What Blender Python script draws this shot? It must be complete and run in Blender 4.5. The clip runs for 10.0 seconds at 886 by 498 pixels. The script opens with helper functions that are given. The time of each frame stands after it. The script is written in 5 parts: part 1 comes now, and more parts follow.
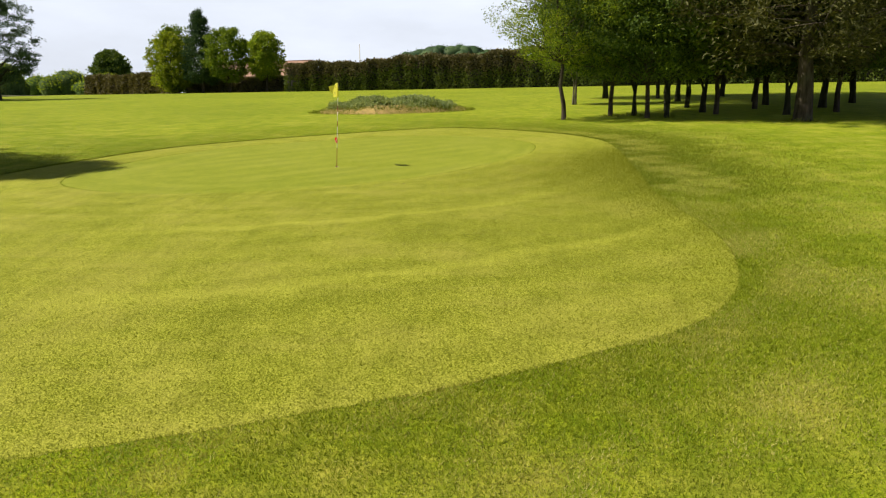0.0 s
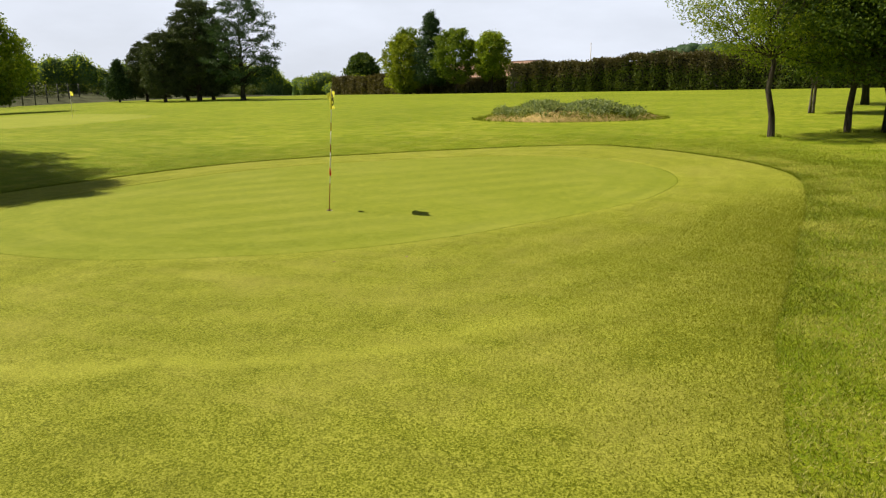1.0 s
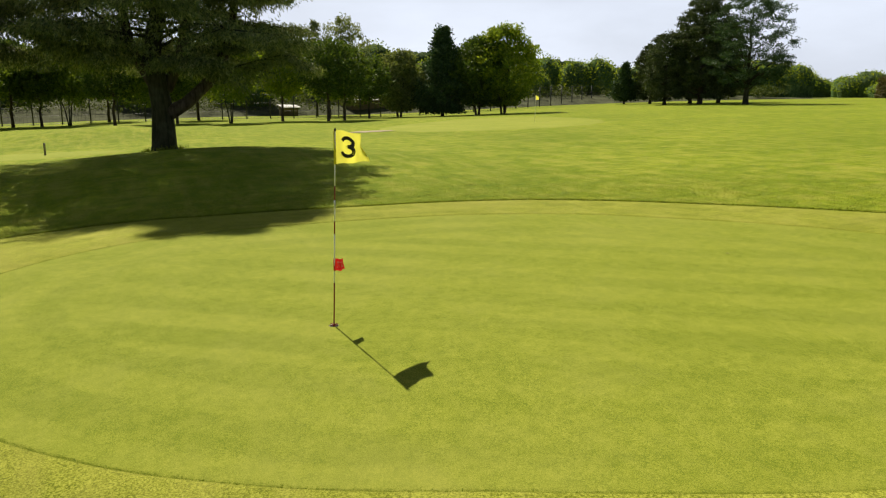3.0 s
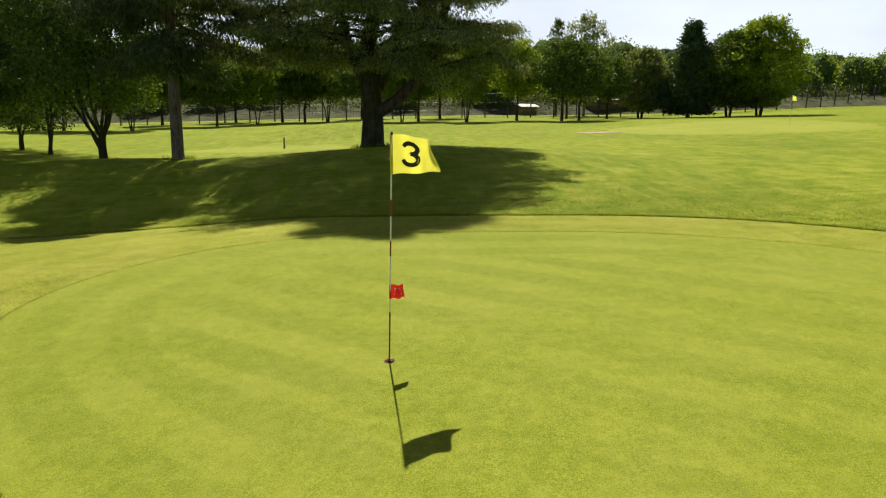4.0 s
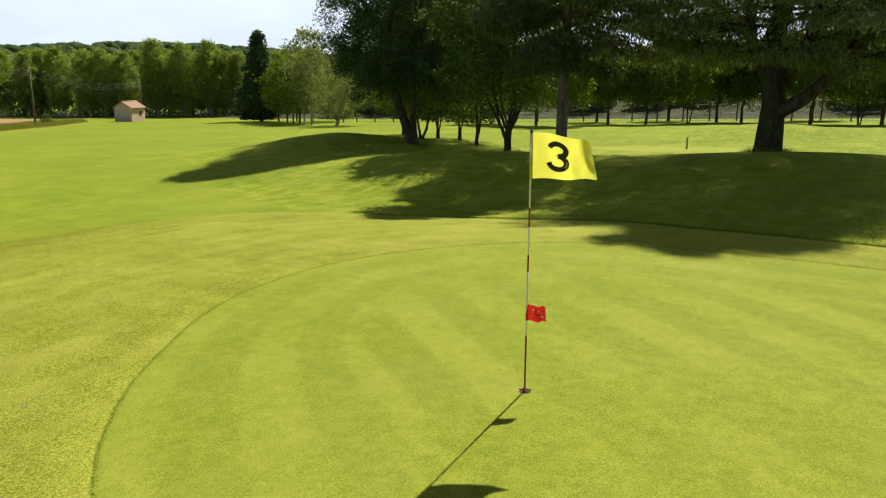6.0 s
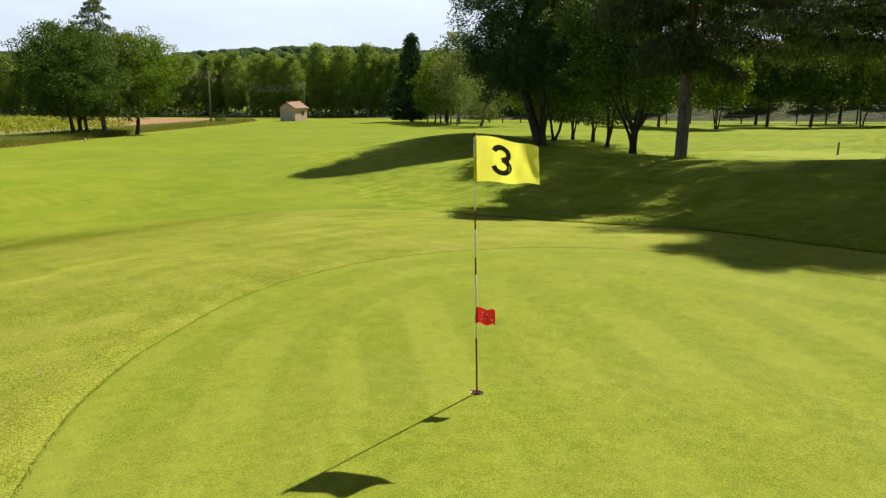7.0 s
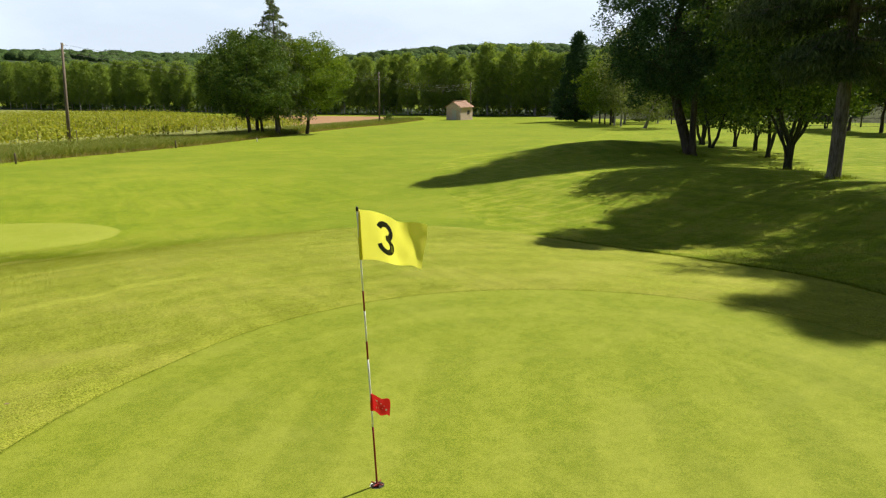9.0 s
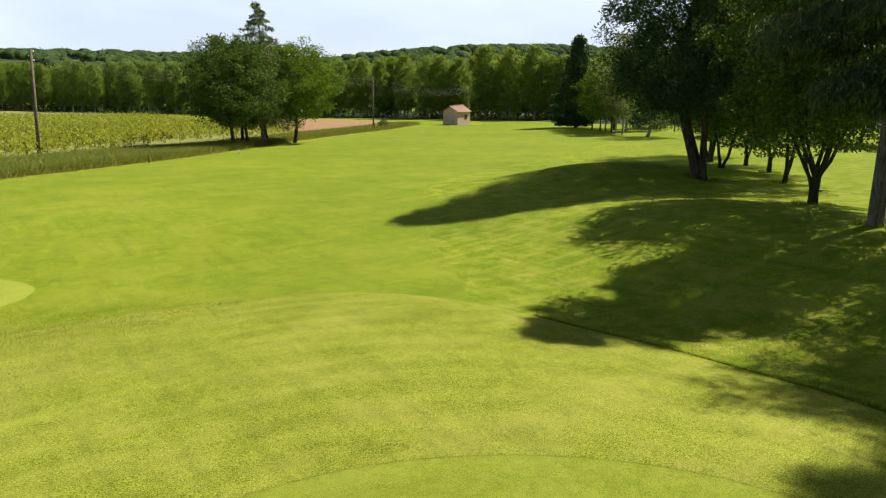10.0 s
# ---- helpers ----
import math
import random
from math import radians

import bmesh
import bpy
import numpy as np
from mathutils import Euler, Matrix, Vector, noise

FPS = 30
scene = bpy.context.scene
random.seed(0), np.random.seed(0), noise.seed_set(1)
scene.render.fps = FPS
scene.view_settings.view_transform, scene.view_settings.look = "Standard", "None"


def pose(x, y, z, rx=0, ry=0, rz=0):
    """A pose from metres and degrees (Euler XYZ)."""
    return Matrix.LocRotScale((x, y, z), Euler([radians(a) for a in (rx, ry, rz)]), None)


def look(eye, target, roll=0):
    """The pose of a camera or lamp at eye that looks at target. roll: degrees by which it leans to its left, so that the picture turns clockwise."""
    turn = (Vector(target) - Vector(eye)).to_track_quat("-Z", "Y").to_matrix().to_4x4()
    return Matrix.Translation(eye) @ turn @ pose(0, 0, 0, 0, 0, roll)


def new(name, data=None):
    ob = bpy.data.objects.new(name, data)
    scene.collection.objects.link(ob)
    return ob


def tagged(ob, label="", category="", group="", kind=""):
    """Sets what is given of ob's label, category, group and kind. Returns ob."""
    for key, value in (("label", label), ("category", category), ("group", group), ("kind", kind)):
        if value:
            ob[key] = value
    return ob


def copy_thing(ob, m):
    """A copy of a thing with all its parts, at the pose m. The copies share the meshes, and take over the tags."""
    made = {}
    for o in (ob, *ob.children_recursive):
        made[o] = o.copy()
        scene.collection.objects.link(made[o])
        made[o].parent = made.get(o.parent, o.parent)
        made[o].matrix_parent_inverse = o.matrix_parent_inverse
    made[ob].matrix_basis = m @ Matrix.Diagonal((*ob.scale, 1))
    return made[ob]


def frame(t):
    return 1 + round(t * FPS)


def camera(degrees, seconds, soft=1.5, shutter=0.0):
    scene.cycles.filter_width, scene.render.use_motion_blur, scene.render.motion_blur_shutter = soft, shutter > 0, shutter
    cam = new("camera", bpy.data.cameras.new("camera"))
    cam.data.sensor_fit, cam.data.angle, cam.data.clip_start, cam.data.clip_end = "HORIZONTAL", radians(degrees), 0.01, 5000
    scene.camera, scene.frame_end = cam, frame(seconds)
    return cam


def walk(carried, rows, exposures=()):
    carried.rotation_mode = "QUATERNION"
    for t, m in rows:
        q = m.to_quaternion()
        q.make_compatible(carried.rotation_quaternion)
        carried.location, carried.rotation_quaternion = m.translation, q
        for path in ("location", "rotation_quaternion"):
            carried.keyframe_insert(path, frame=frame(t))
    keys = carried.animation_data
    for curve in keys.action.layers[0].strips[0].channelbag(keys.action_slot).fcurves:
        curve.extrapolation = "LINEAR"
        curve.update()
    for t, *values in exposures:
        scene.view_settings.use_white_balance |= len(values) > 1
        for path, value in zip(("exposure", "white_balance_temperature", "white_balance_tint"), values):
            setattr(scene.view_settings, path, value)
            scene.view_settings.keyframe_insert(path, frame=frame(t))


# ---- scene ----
cam = camera(63.9, 10.0, 1.25)
PATH = [
    (0, (4.311, -18.091, 1.805), (4.141, -16.145, 1.38), -0.7),
    (0.5, (5.983, -14.112, 1.888), (5.495, -12.219, 1.466), -0.5),
    (1, (6.972, -10.552, 1.964), (6.167, -8.769, 1.546), -0.4),
    (1.5, (7.363, -7.592, 2.132), (6.223, -6.002, 1.717), -0.2),
    (2, (7.496, -5.322, 2.315), (6.078, -3.973, 1.9), -0.0),
    (2.2, (7.521, -4.537, 2.406), (6.026, -3.275, 1.99), 0.1),
    (3.3, (6.958, -1.359, 2.457), (5.106, -0.73, 2.039), 0.4),
    (3.5, (6.743, -0.964, 2.459), (4.852, -0.466, 2.04), 0.5),
    (4, (6.3, -0.094, 2.451), (4.354, 0.088, 2.028), 0.5),
    (4.5, (5.924, 0.544, 2.446), (3.975, 0.407, 2.019), 0.5),
    (5, (5.567, 1.05, 2.428), (3.667, 0.6, 1.997), 0.5),
    (5.5, (5.35, 1.504, 2.424), (3.535, 0.785, 1.99), 0.4),
    (5.7, (5.263, 1.735, 2.421), (3.495, 0.909, 1.985), 0.45),
    (6.8, (4.426, 3.128, 2.435), (2.912, 1.895, 1.999), 0.35),
    (7, (4.265, 3.435, 2.454), (2.811, 2.133, 2.016), 0.3),
    (7.5, (3.857, 4.001, 2.495), (2.536, 2.565, 2.055), 0.2),
    (8, (3.456, 4.45, 2.526), (2.267, 2.903, 2.084), 0.1),
    (8.5, (3.039, 4.669, 2.575), (1.938, 3.06, 2.13), 0.1),
    (9, (2.292, 4.244, 2.932), (1.195, 2.633, 2.484), 0.0),
    (9.5, (1.145, 3.201, 3.494), (0.048, 1.591, 3.043), 0.1),
    (10, (-0.219, 1.702, 3.76), (-1.317, 0.091, 3.31), 0.2),
]
# the camera's own brightening and its drift from a warmer to a greener picture
EXPOSURES = [(0, 0.32, 6880, 12), (1, 0.24, 6900, 12), (2, 0.20, 6820, 12), (3.5, 0.30, 6700, 11), (4.5, 0.45, 6600, 9), (5.5, 0.49, 6530, 8), (7.5, 0.41, 6440, 7), (10, 0.43, 6400, 7)]
walk(cam, [(t, look(eye, target, roll)) for t, eye, target, roll in PATH], EXPOSURES)

SUN_DIR = Vector((-1.857, -0.046, 2.11)).normalized()

# ---- world, sun, exposure ----
world = bpy.data.worlds.new("world")
scene.world = world
world.use_nodes = True
wn, wl = world.node_tree.nodes, world.node_tree.links
wn.clear()
sky = wn.new("ShaderNodeTexSky")
sky.sky_type, sky.sun_disc = "NISHITA", False
sky.sun_elevation = math.asin(SUN_DIR.z)
sky.sun_rotation = math.atan2(SUN_DIR.x, SUN_DIR.y)
sky.altitude, sky.air_density, sky.dust_density, sky.ozone_density = 50, 1.0, 2.6, 1.6
wtc = wn.new("ShaderNodeTexCoord")
wmap = wn.new("ShaderNodeMapping")
wmap.inputs["Scale"].default_value = (1.0, 1.0, 3.0)
cloud = wn.new("ShaderNodeTexNoise")
cloud.inputs["Scale"].default_value, cloud.inputs["Detail"].default_value, cloud.inputs["Roughness"].default_value = 1.6, 7, 0.55
cramp = wn.new("ShaderNodeMapRange")
cramp.inputs["From Min"].default_value, cramp.inputs["From Max"].default_value = 0.40, 0.72
cramp.inputs["To Min"].default_value, cramp.inputs["To Max"].default_value = 0.68, 0.97
cmix = wn.new("ShaderNodeMix")
cmix.data_type = "RGBA"
cmix.inputs["B"].default_value = (31.3, 35.0, 41.2, 1)
wsep = wn.new("ShaderNodeSeparateXYZ")
haze = wn.new("ShaderNodeMapRange")
haze.inputs["From Min"].default_value, haze.inputs["From Max"].default_value = 0.12, 0.32
haze.inputs["To Min"].default_value, haze.inputs["To Max"].default_value = 1.0, 0.04
veil = wn.new("ShaderNodeMath")
veil.operation = "MULTIPLY"
wbg, wout = wn.new("ShaderNodeBackground"), wn.new("ShaderNodeOutputWorld")
wbg.inputs["Strength"].default_value = 0.025
wl.new(wtc.outputs["Generated"], wmap.inputs["Vector"])
wl.new(wmap.outputs["Vector"], cloud.inputs["Vector"])
wl.new(cloud.outputs["Fac"], cramp.inputs["Value"])
wl.new(wtc.outputs["Generated"], wsep.inputs["Vector"])
wl.new(wsep.outputs["Z"], haze.inputs["Value"])
wl.new(cramp.outputs["Result"], veil.inputs[0])
wl.new(haze.outputs["Result"], veil.inputs[1])
wl.new(veil.outputs["Value"], cmix.inputs["Factor"])
wl.new(sky.outputs["Color"], cmix.inputs["A"])
wl.new(cmix.outputs["Result"], wbg.inputs["Color"])
wl.new(wbg.outputs["Background"], wout.inputs["Surface"])

sun = new("sun", bpy.data.lights.new("sun", "SUN"))
sun.data.energy, sun.data.angle, sun.data.color = 5.8, radians(0.53), (1.0, 0.93, 0.80)
sun.matrix_world = look(SUN_DIR * 100, (0, 0, 0))


# ---- materials ----
class Mat:
    """A node material in the making."""

    def __init__(self, name):
        self.m = bpy.data.materials.new(name)
        self.m.use_nodes = True
        self.t = self.m.node_tree
        self.b = self.t.nodes["Principled BSDF"]
        self.out = self.t.nodes["Material Output"]
        self.pos = self.node("ShaderNodeTexCoord").outputs["Object"]

    def node(self, kind):
        return self.t.nodes.new(kind)

    def link(self, a, b):
        self.t.links.new(a, b)

    def noise(self, scale, detail=3, rough=0.55, stretch=None, turn=0.0, vec=None):
        n = self.node("ShaderNodeTexNoise")
        n.inputs["Scale"].default_value, n.inputs["Detail"].default_value, n.inputs["Roughness"].default_value = scale, detail, rough
        src = vec or self.pos
        if stretch:
            mp = self.node("ShaderNodeMapping")
            mp.inputs["Scale"].default_value = stretch
            mp.inputs["Rotation"].default_value = (0, 0, turn)
            self.link(src, mp.inputs["Vector"])
            src = mp.outputs["Vector"]
        self.link(src, n.inputs["Vector"])
        return n.outputs["Fac"]

    def ramp(self, fac, stops):
        r = self.node("ShaderNodeValToRGB")
        while len(r.color_ramp.elements) < len(stops):
            r.color_ramp.elements.new(0.5)
        for e, (p, c) in zip(r.color_ramp.elements, stops):
            e.position, e.color = p, (*c, 1)
        self.link(fac, r.inputs["Fac"])
        return r.outputs["Color"]

    def span(self, fac, a, b, c=0.0, d=1.0):
        r = self.node("ShaderNodeMapRange")
        for k, v in zip(("From Min", "From Max", "To Min", "To Max"), (a, b, c, d)):
            r.inputs[k].default_value = v
        self.link(fac, r.inputs["Value"])
        return r.outputs["Result"]

    def mix(self, fac, a, b, mode="MIX"):
        x = self.node("ShaderNodeMix")
        x.data_type, x.blend_type = "RGBA", mode
        for key, v in (("Factor", fac), ("A", a), ("B", b)):
            if isinstance(v, (int, float)):
                x.inputs[key].default_value = v
            elif isinstance(v, tuple):
                x.inputs[key].default_value = (*v, 1)
            else:
                self.link(v, x.inputs[key])
        return x.outputs["Result"]

    def maths(self, op, a, b=0.0):
        x = self.node("ShaderNodeMath")
        x.operation = op
        for i, v in enumerate((a, b)):
            if isinstance(v, (int, float)):
                x.inputs[i].default_value = v
            else:
                self.link(v, x.inputs[i])
        return x.outputs["Value"]

    def colour(self, c):
        if isinstance(c, tuple):
            self.b.inputs["Base Color"].default_value = (*c, 1)
        else:
            self.link(c, self.b.inputs["Base Color"])
        return self

    def set(self, rough=0.8, metal=0.0, spec=0.3):
        self.b.inputs["Roughness"].default_value, self.b.inputs["Metallic"].default_value = rough, metal
        self.b.inputs["Specular IOR Level"].default_value = spec
        return self

    def bump(self, fac, strength=0.5, dist=0.02):
        n = self.node("ShaderNodeBump")
        n.inputs["Strength"].default_value, n.inputs["Distance"].default_value = strength, dist
        self.link(fac, n.inputs["Height"])
        self.link(n.outputs["Normal"], self.b.inputs["Normal"])
        return self

    def random(self):
        return self.node("ShaderNodeNewGeometry").outputs["Random Per Island"]


def leaf_material(name, dark, mid, light, translucent=0.35, rough=0.62, spec=0.12):
    """Leaves: each one a little different, thin enough for light to pass."""
    k = Mat(name)
    big = k.span(k.noise(0.35, 2), 0.3, 0.7)
    c = k.ramp(k.random(), [(0.0, dark), (0.5, mid), (1.0, light)])
    c = k.mix(k.maths("MULTIPLY", big, 0.35), c, mid)
    k.colour(c).set(rough, 0, spec)
    tr = k.node("ShaderNodeBsdfTranslucent")
    k.link(k.mix(1.0, c, (1.35, 1.25, 0.55), "MULTIPLY"), tr.inputs["Color"])
    sh = k.node("ShaderNodeMixShader")
    sh.inputs["Fac"].default_value = translucent
    k.link(k.b.outputs["BSDF"], sh.inputs[1])
    k.link(tr.outputs["BSDF"], sh.inputs[2])
    k.link(sh.outputs["Shader"], k.out.inputs["Surface"])
    return k.m


def bark_material(name, a, b, scale=9.0):
    k = Mat(name)
    furrow = k.noise(scale, 5, 0.65, (1, 1, 0.18))
    patch = k.noise(1.3, 3)
    c = k.mix(k.span(furrow, 0.35, 0.68), a, b)
    c = k.mix(k.span(patch, 0.5, 0.75, 0, 0.5), c, (0.10, 0.12, 0.07))
    k.colour(c).set(0.9, 0, 0.15).bump(furrow, 0.9, 0.05)
    return k.m


def plain_material(name, c, rough=0.6, metal=0.0, spread=0.18, scale=6.0, bump=0.15, spec=0.35):
    k = Mat(name)
    n = k.noise(scale, 5, 0.6)
    f = k.noise(scale * 9, 3, 0.6)
    v = k.maths("ADD", k.maths("MULTIPLY", n, 0.7), k.maths("MULTIPLY", f, 0.3))
    lo, hi = tuple(x * (1 - spread) for x in c), tuple(min(1, x * (1 + spread)) for x in c)
    k.colour(k.mix(k.span(v, 0.3, 0.7), lo, hi)).set(rough, metal, spec).bump(f, bump, 0.004)
    return k.m


def turf_material(name, dark, mid, light, straw, grain=55.0, patch=0.45, strength=0.6, bands=None, straw_amount=0.5, bump_dist=0.02, mottle=0.5, grit=0.6, streak=0.0, dulled=None, sheen=0.0, blades=(0.52, 0.40, 0.08), laps=()):
    """Grass seen from above: blades, tufts, drier patches, and the mower's bands where there are any."""
    k = Mat(name)
    fine = k.noise(grain * 0.95, 3, 0.75)
    tuft = k.noise(grain * 0.30, 4, 0.75)
    clod = k.noise(grain * 0.055, 4, 0.65)
    blot = k.noise(patch, 5, 0.65)
    wide = k.noise(0.09, 4, 0.6)
    v = k.maths("ADD", k.maths("MULTIPLY", fine, blades[0]), k.maths("ADD", k.maths("MULTIPLY", tuft, blades[1]), k.maths("MULTIPLY", clod, blades[2])))
    g = 0.5 - 0.16 / max(grit, 0.1) * 0.6
    c = k.ramp(k.span(v, g, 1 - g), [(0.0, dark), (0.5, mid), (1.0, light)])
    c = k.mix(k.maths("MULTIPLY", k.span(blot, 0.47, 0.70), straw_amount), c, straw)
    c = k.mix(k.maths("MULTIPLY", k.span(blot, 0.46, 0.28), mottle), c, dark)
    c = k.mix(k.span(wide, 0.40, 0.66, 0.0, mottle * 0.6), c, dark)
    if streak:
        lines = k.noise(1.0, 4, 0.65, (0.35, 2.6, 1.0), 0.35)
        c = k.mix(k.maths("MULTIPLY", k.span(lines, 0.50, 0.72), streak), c, straw)
        lines = k.noise(1.3, 4, 0.65, (2.4, 0.3, 1.0), 0.2)
        c = k.mix(k.maths("MULTIPLY", k.span(lines, 0.50, 0.70), streak), c, dark)
    speck = k.span(k.noise(grain * 0.4, 3, 0.8), 0.66, 0.76)
    c = k.mix(k.maths("MULTIPLY", speck, 0.25), c, tuple(x * 0.5 for x in dark))
    if dulled:
        # a duller stretch with ragged edges: middle x, y, half widths
        wx, wy, hx, hy, amount = dulled
        sp = k.node("ShaderNodeSeparateXYZ")
        k.link(k.pos, sp.inputs["Vector"])
        dx = k.maths("MULTIPLY", k.maths("SUBTRACT", sp.outputs["X"], wx), 1 / hx)
        dy = k.maths("MULTIPLY", k.maths("SUBTRACT", sp.outputs["Y"], wy), 1 / hy)
        d = k.maths("ADD", k.maths("MULTIPLY", dx, dx), k.maths("MULTIPLY", dy, dy))
        d = k.maths("ADD", d, k.maths("MULTIPLY", k.noise(0.7, 4), 0.9))
        c = k.mix(k.span(d, 0.7, 1.7, amount, 0.0), c, k.mix(1.0, c, (0.68, 0.68, 0.72), "MULTIPLY"))
    if bands:
        uv = k.node("ShaderNodeUVMap")
        uv.uv_map = "mown"
        sep = k.node("ShaderNodeSeparateXYZ")
        k.link(uv.outputs["UV"], sep.inputs["Vector"])
        wob = k.maths("MULTIPLY", k.noise(0.5, 2), 0.22)
        near = k.span(sep.outputs["X"], 2.2, 2.5, 1.0, 0.0)
        total = None
        for axis, width, amount in bands:
            w = k.maths("SINE", k.maths("MULTIPLY", k.maths("ADD", sep.outputs[axis], wob), 2 * math.pi / width))
            w = k.maths("MULTIPLY", k.span(w, -0.35, 0.35, -1, 1), amount)
            if len(bands) > 1:
                w = k.maths("MULTIPLY", w, near if axis == "X" else k.maths("SUBTRACT", 1.0, near))
            total = w if total is None else k.maths("ADD", total, w)
        fade = k.span(k.noise(0.23, 2), 0.35, 0.65, 0.15, 1.0)
        total = k.maths("MULTIPLY", total, fade)
        c = k.mix(k.maths("MAXIMUM", total, 0.0), c, light)
        c = k.mix(k.maths("MAXIMUM", k.maths("MULTIPLY", total, -1.0), 0.0), c, dark)
        # paler ridges left between the mower's laps on the southern side
        if laps:
            spot = k.node("ShaderNodeSeparateXYZ")
            k.link(k.pos, spot.inputs["Vector"])
            south = k.maths("MULTIPLY", k.span(k.maths("ADD", spot.outputs["Y"], k.maths("MULTIPLY", k.noise(0.35, 2), 3.0)), -1.0, -3.5), k.span(spot.outputs["X"], -3.5, 0.5))
            ragged = k.maths("MULTIPLY", k.maths("SUBTRACT", k.noise(0.8, 3), 0.5), 0.9)
            for way, half, amount in laps:
                off = k.maths("ABSOLUTE", k.maths("SUBTRACT", k.maths("ADD", sep.outputs["X"], ragged), way))
                ridge = k.maths("MULTIPLY", k.span(off, half, half * 0.25), k.maths("MULTIPLY", south, amount))
                c = k.mix(ridge, c, tuple(x * 1.12 for x in light))
    roll = k.maths("ADD", k.maths("MULTIPLY", v, bump_dist), k.maths("MULTIPLY", k.noise(1.1, 3), 0.05 * mottle))
    k.colour(c).set(0.9, 0, 0.08).bump(roll, strength, 1.0)
    if sheen:
        # the bloom of many upright blades seen along the ground
        k.b.inputs["Sheen Weight"].default_value, k.b.inputs["Sheen Roughness"].default_value = sheen, 0.45
        k.b.inputs["Sheen Tint"].default_value = (0.62, 0.85, 0.06, 1)
    return k.m


M_ROUGH = turf_material("rough_turf", (0.080, 0.132, 0.005), (0.180, 0.244, 0.008), (0.328, 0.368, 0.022), (0.372, 0.352, 0.060), 60, 1.3, 0.9, straw_amount=0.72, bump_dist=0.036, mottle=0.78, streak=0.5, grit=1.3, sheen=0.20, dulled=(9.8, -6.0, 5.0, 15.0, 0.1), blades=(0.50, 0.32, 0.18))
M_FAIRWAY = turf_material("fairway_turf", (0.100, 0.150, 0.008), (0.178, 0.230, 0.012), (0.265, 0.305, 0.023), (0.285, 0.292, 0.036), 70, 0.5, 0.7, straw_amount=0.55, bump_dist=0.016, mottle=0.65, streak=0.36, grit=1.4, sheen=0.12, blades=(0.58, 0.26, 0.16))
M_APRON = turf_material("apron_turf", (0.086, 0.104, 0.006), (0.226, 0.258, 0.021), (0.392, 0.412, 0.062), (0.375, 0.352, 0.080), 62, 0.6, 0.9, bands=[("X", 0.85, 0.10)], straw_amount=0.42, bump_dist=0.018, mottle=0.32, grit=1.25, streak=0.26, dulled=(5.6, -4.5, 3.8, 9.0, 0.20), sheen=0.12, blades=(0.74, 0.16, 0.10), laps=((3.75, 0.20, 0.26), (6.7, 0.24, 0.24)))
M_GREEN = turf_material("green_turf", (0.106, 0.145, 0.010), (0.191, 0.228, 0.018), (0.290, 0.313, 0.043), (0.288, 0.294, 0.062), 125, 0.45, 0.5, bands=[("X", 1.1, 0.17), ("Y", 1.05, 0.21)], straw_amount=0.34, bump_dist=0.010, mottle=0.28, grit=1.4, streak=0.17, sheen=0.12, blades=(0.62, 0.22, 0.16))
M_TEE = turf_material("tee_turf", (0.164, 0.206, 0.019), (0.238, 0.278, 0.031), (0.315, 0.345, 0.055), (0.325, 0.334, 0.062), 60, 0.4, 0.4, straw_amount=0.4, mottle=0.3)
M_BLADE = leaf_material("grass_blades", (0.078, 0.118, 0.007), (0.138, 0.184, 0.012), (0.240, 0.262, 0.036), 0.3, 0.5)
M_APRON_BLADE = leaf_material("apron_blades", (0.135, 0.162, 0.011), (0.205, 0.238, 0.019), (0.290, 0.322, 0.040), 0.3, 0.6)
M_ROUGH_BLADE = leaf_material("rough_blades", (0.105, 0.158, 0.008), (0.196, 0.258, 0.014), (0.330, 0.376, 0.038), 0.3, 0.6)
M_PALE_BLADE = leaf_material("pale_blades", (0.180, 0.205, 0.026), (0.345, 0.352, 0.080), (0.540, 0.520, 0.190), 0.3, 0.6)
M_COLLAR = leaf_material("collar_blades", (0.088, 0.140, 0.006), (0.128, 0.190, 0.009), (0.180, 0.240, 0.014), 0.3, 0.6)
M_VERGE = leaf_material("tall_grass", (0.10, 0.15, 0.018), (0.175, 0.225, 0.036), (0.36, 0.33, 0.11), 0.3, 0.6)
M_STRAW = leaf_material("dry_grass", (0.17, 0.14, 0.05), (0.27, 0.22, 0.085), (0.40, 0.34, 0.15), 0.3, 0.6)
M_LEAF = leaf_material("broad_leaves", (0.066, 0.119, 0.015), (0.119, 0.191, 0.021), (0.225, 0.297, 0.038), 0.36)
M_LEAF_DARK = leaf_material("dark_leaves", (0.036, 0.073, 0.015), (0.070, 0.122, 0.023), (0.145, 0.203, 0.038), 0.28)
# darker copy of the broad leaves, the copse's shade put into its colour
M_LEAF_SHADED = leaf_material("shaded_leaves", (0.022, 0.048, 0.011), (0.048, 0.090, 0.018), (0.105, 0.160, 0.032), 0.20)
M_LEAF_LIME = leaf_material("lime_leaves", (0.111, 0.169, 0.013), (0.195, 0.260, 0.021), (0.299, 0.345, 0.039), 0.4)
M_LEAF_FRESH = leaf_material("fresh_leaves", (0.090, 0.157, 0.017), (0.166, 0.251, 0.026), (0.294, 0.352, 0.043), 0.5)
M_LEAF_PALE = leaf_material("pale_leaves", (0.098, 0.137, 0.046), (0.156, 0.202, 0.072), (0.260, 0.299, 0.124), 0.35)
M_NEEDLE = leaf_material("cedar_needles", (0.052, 0.086, 0.040), (0.120, 0.165, 0.070), (0.260, 0.295, 0.130), 0.28)
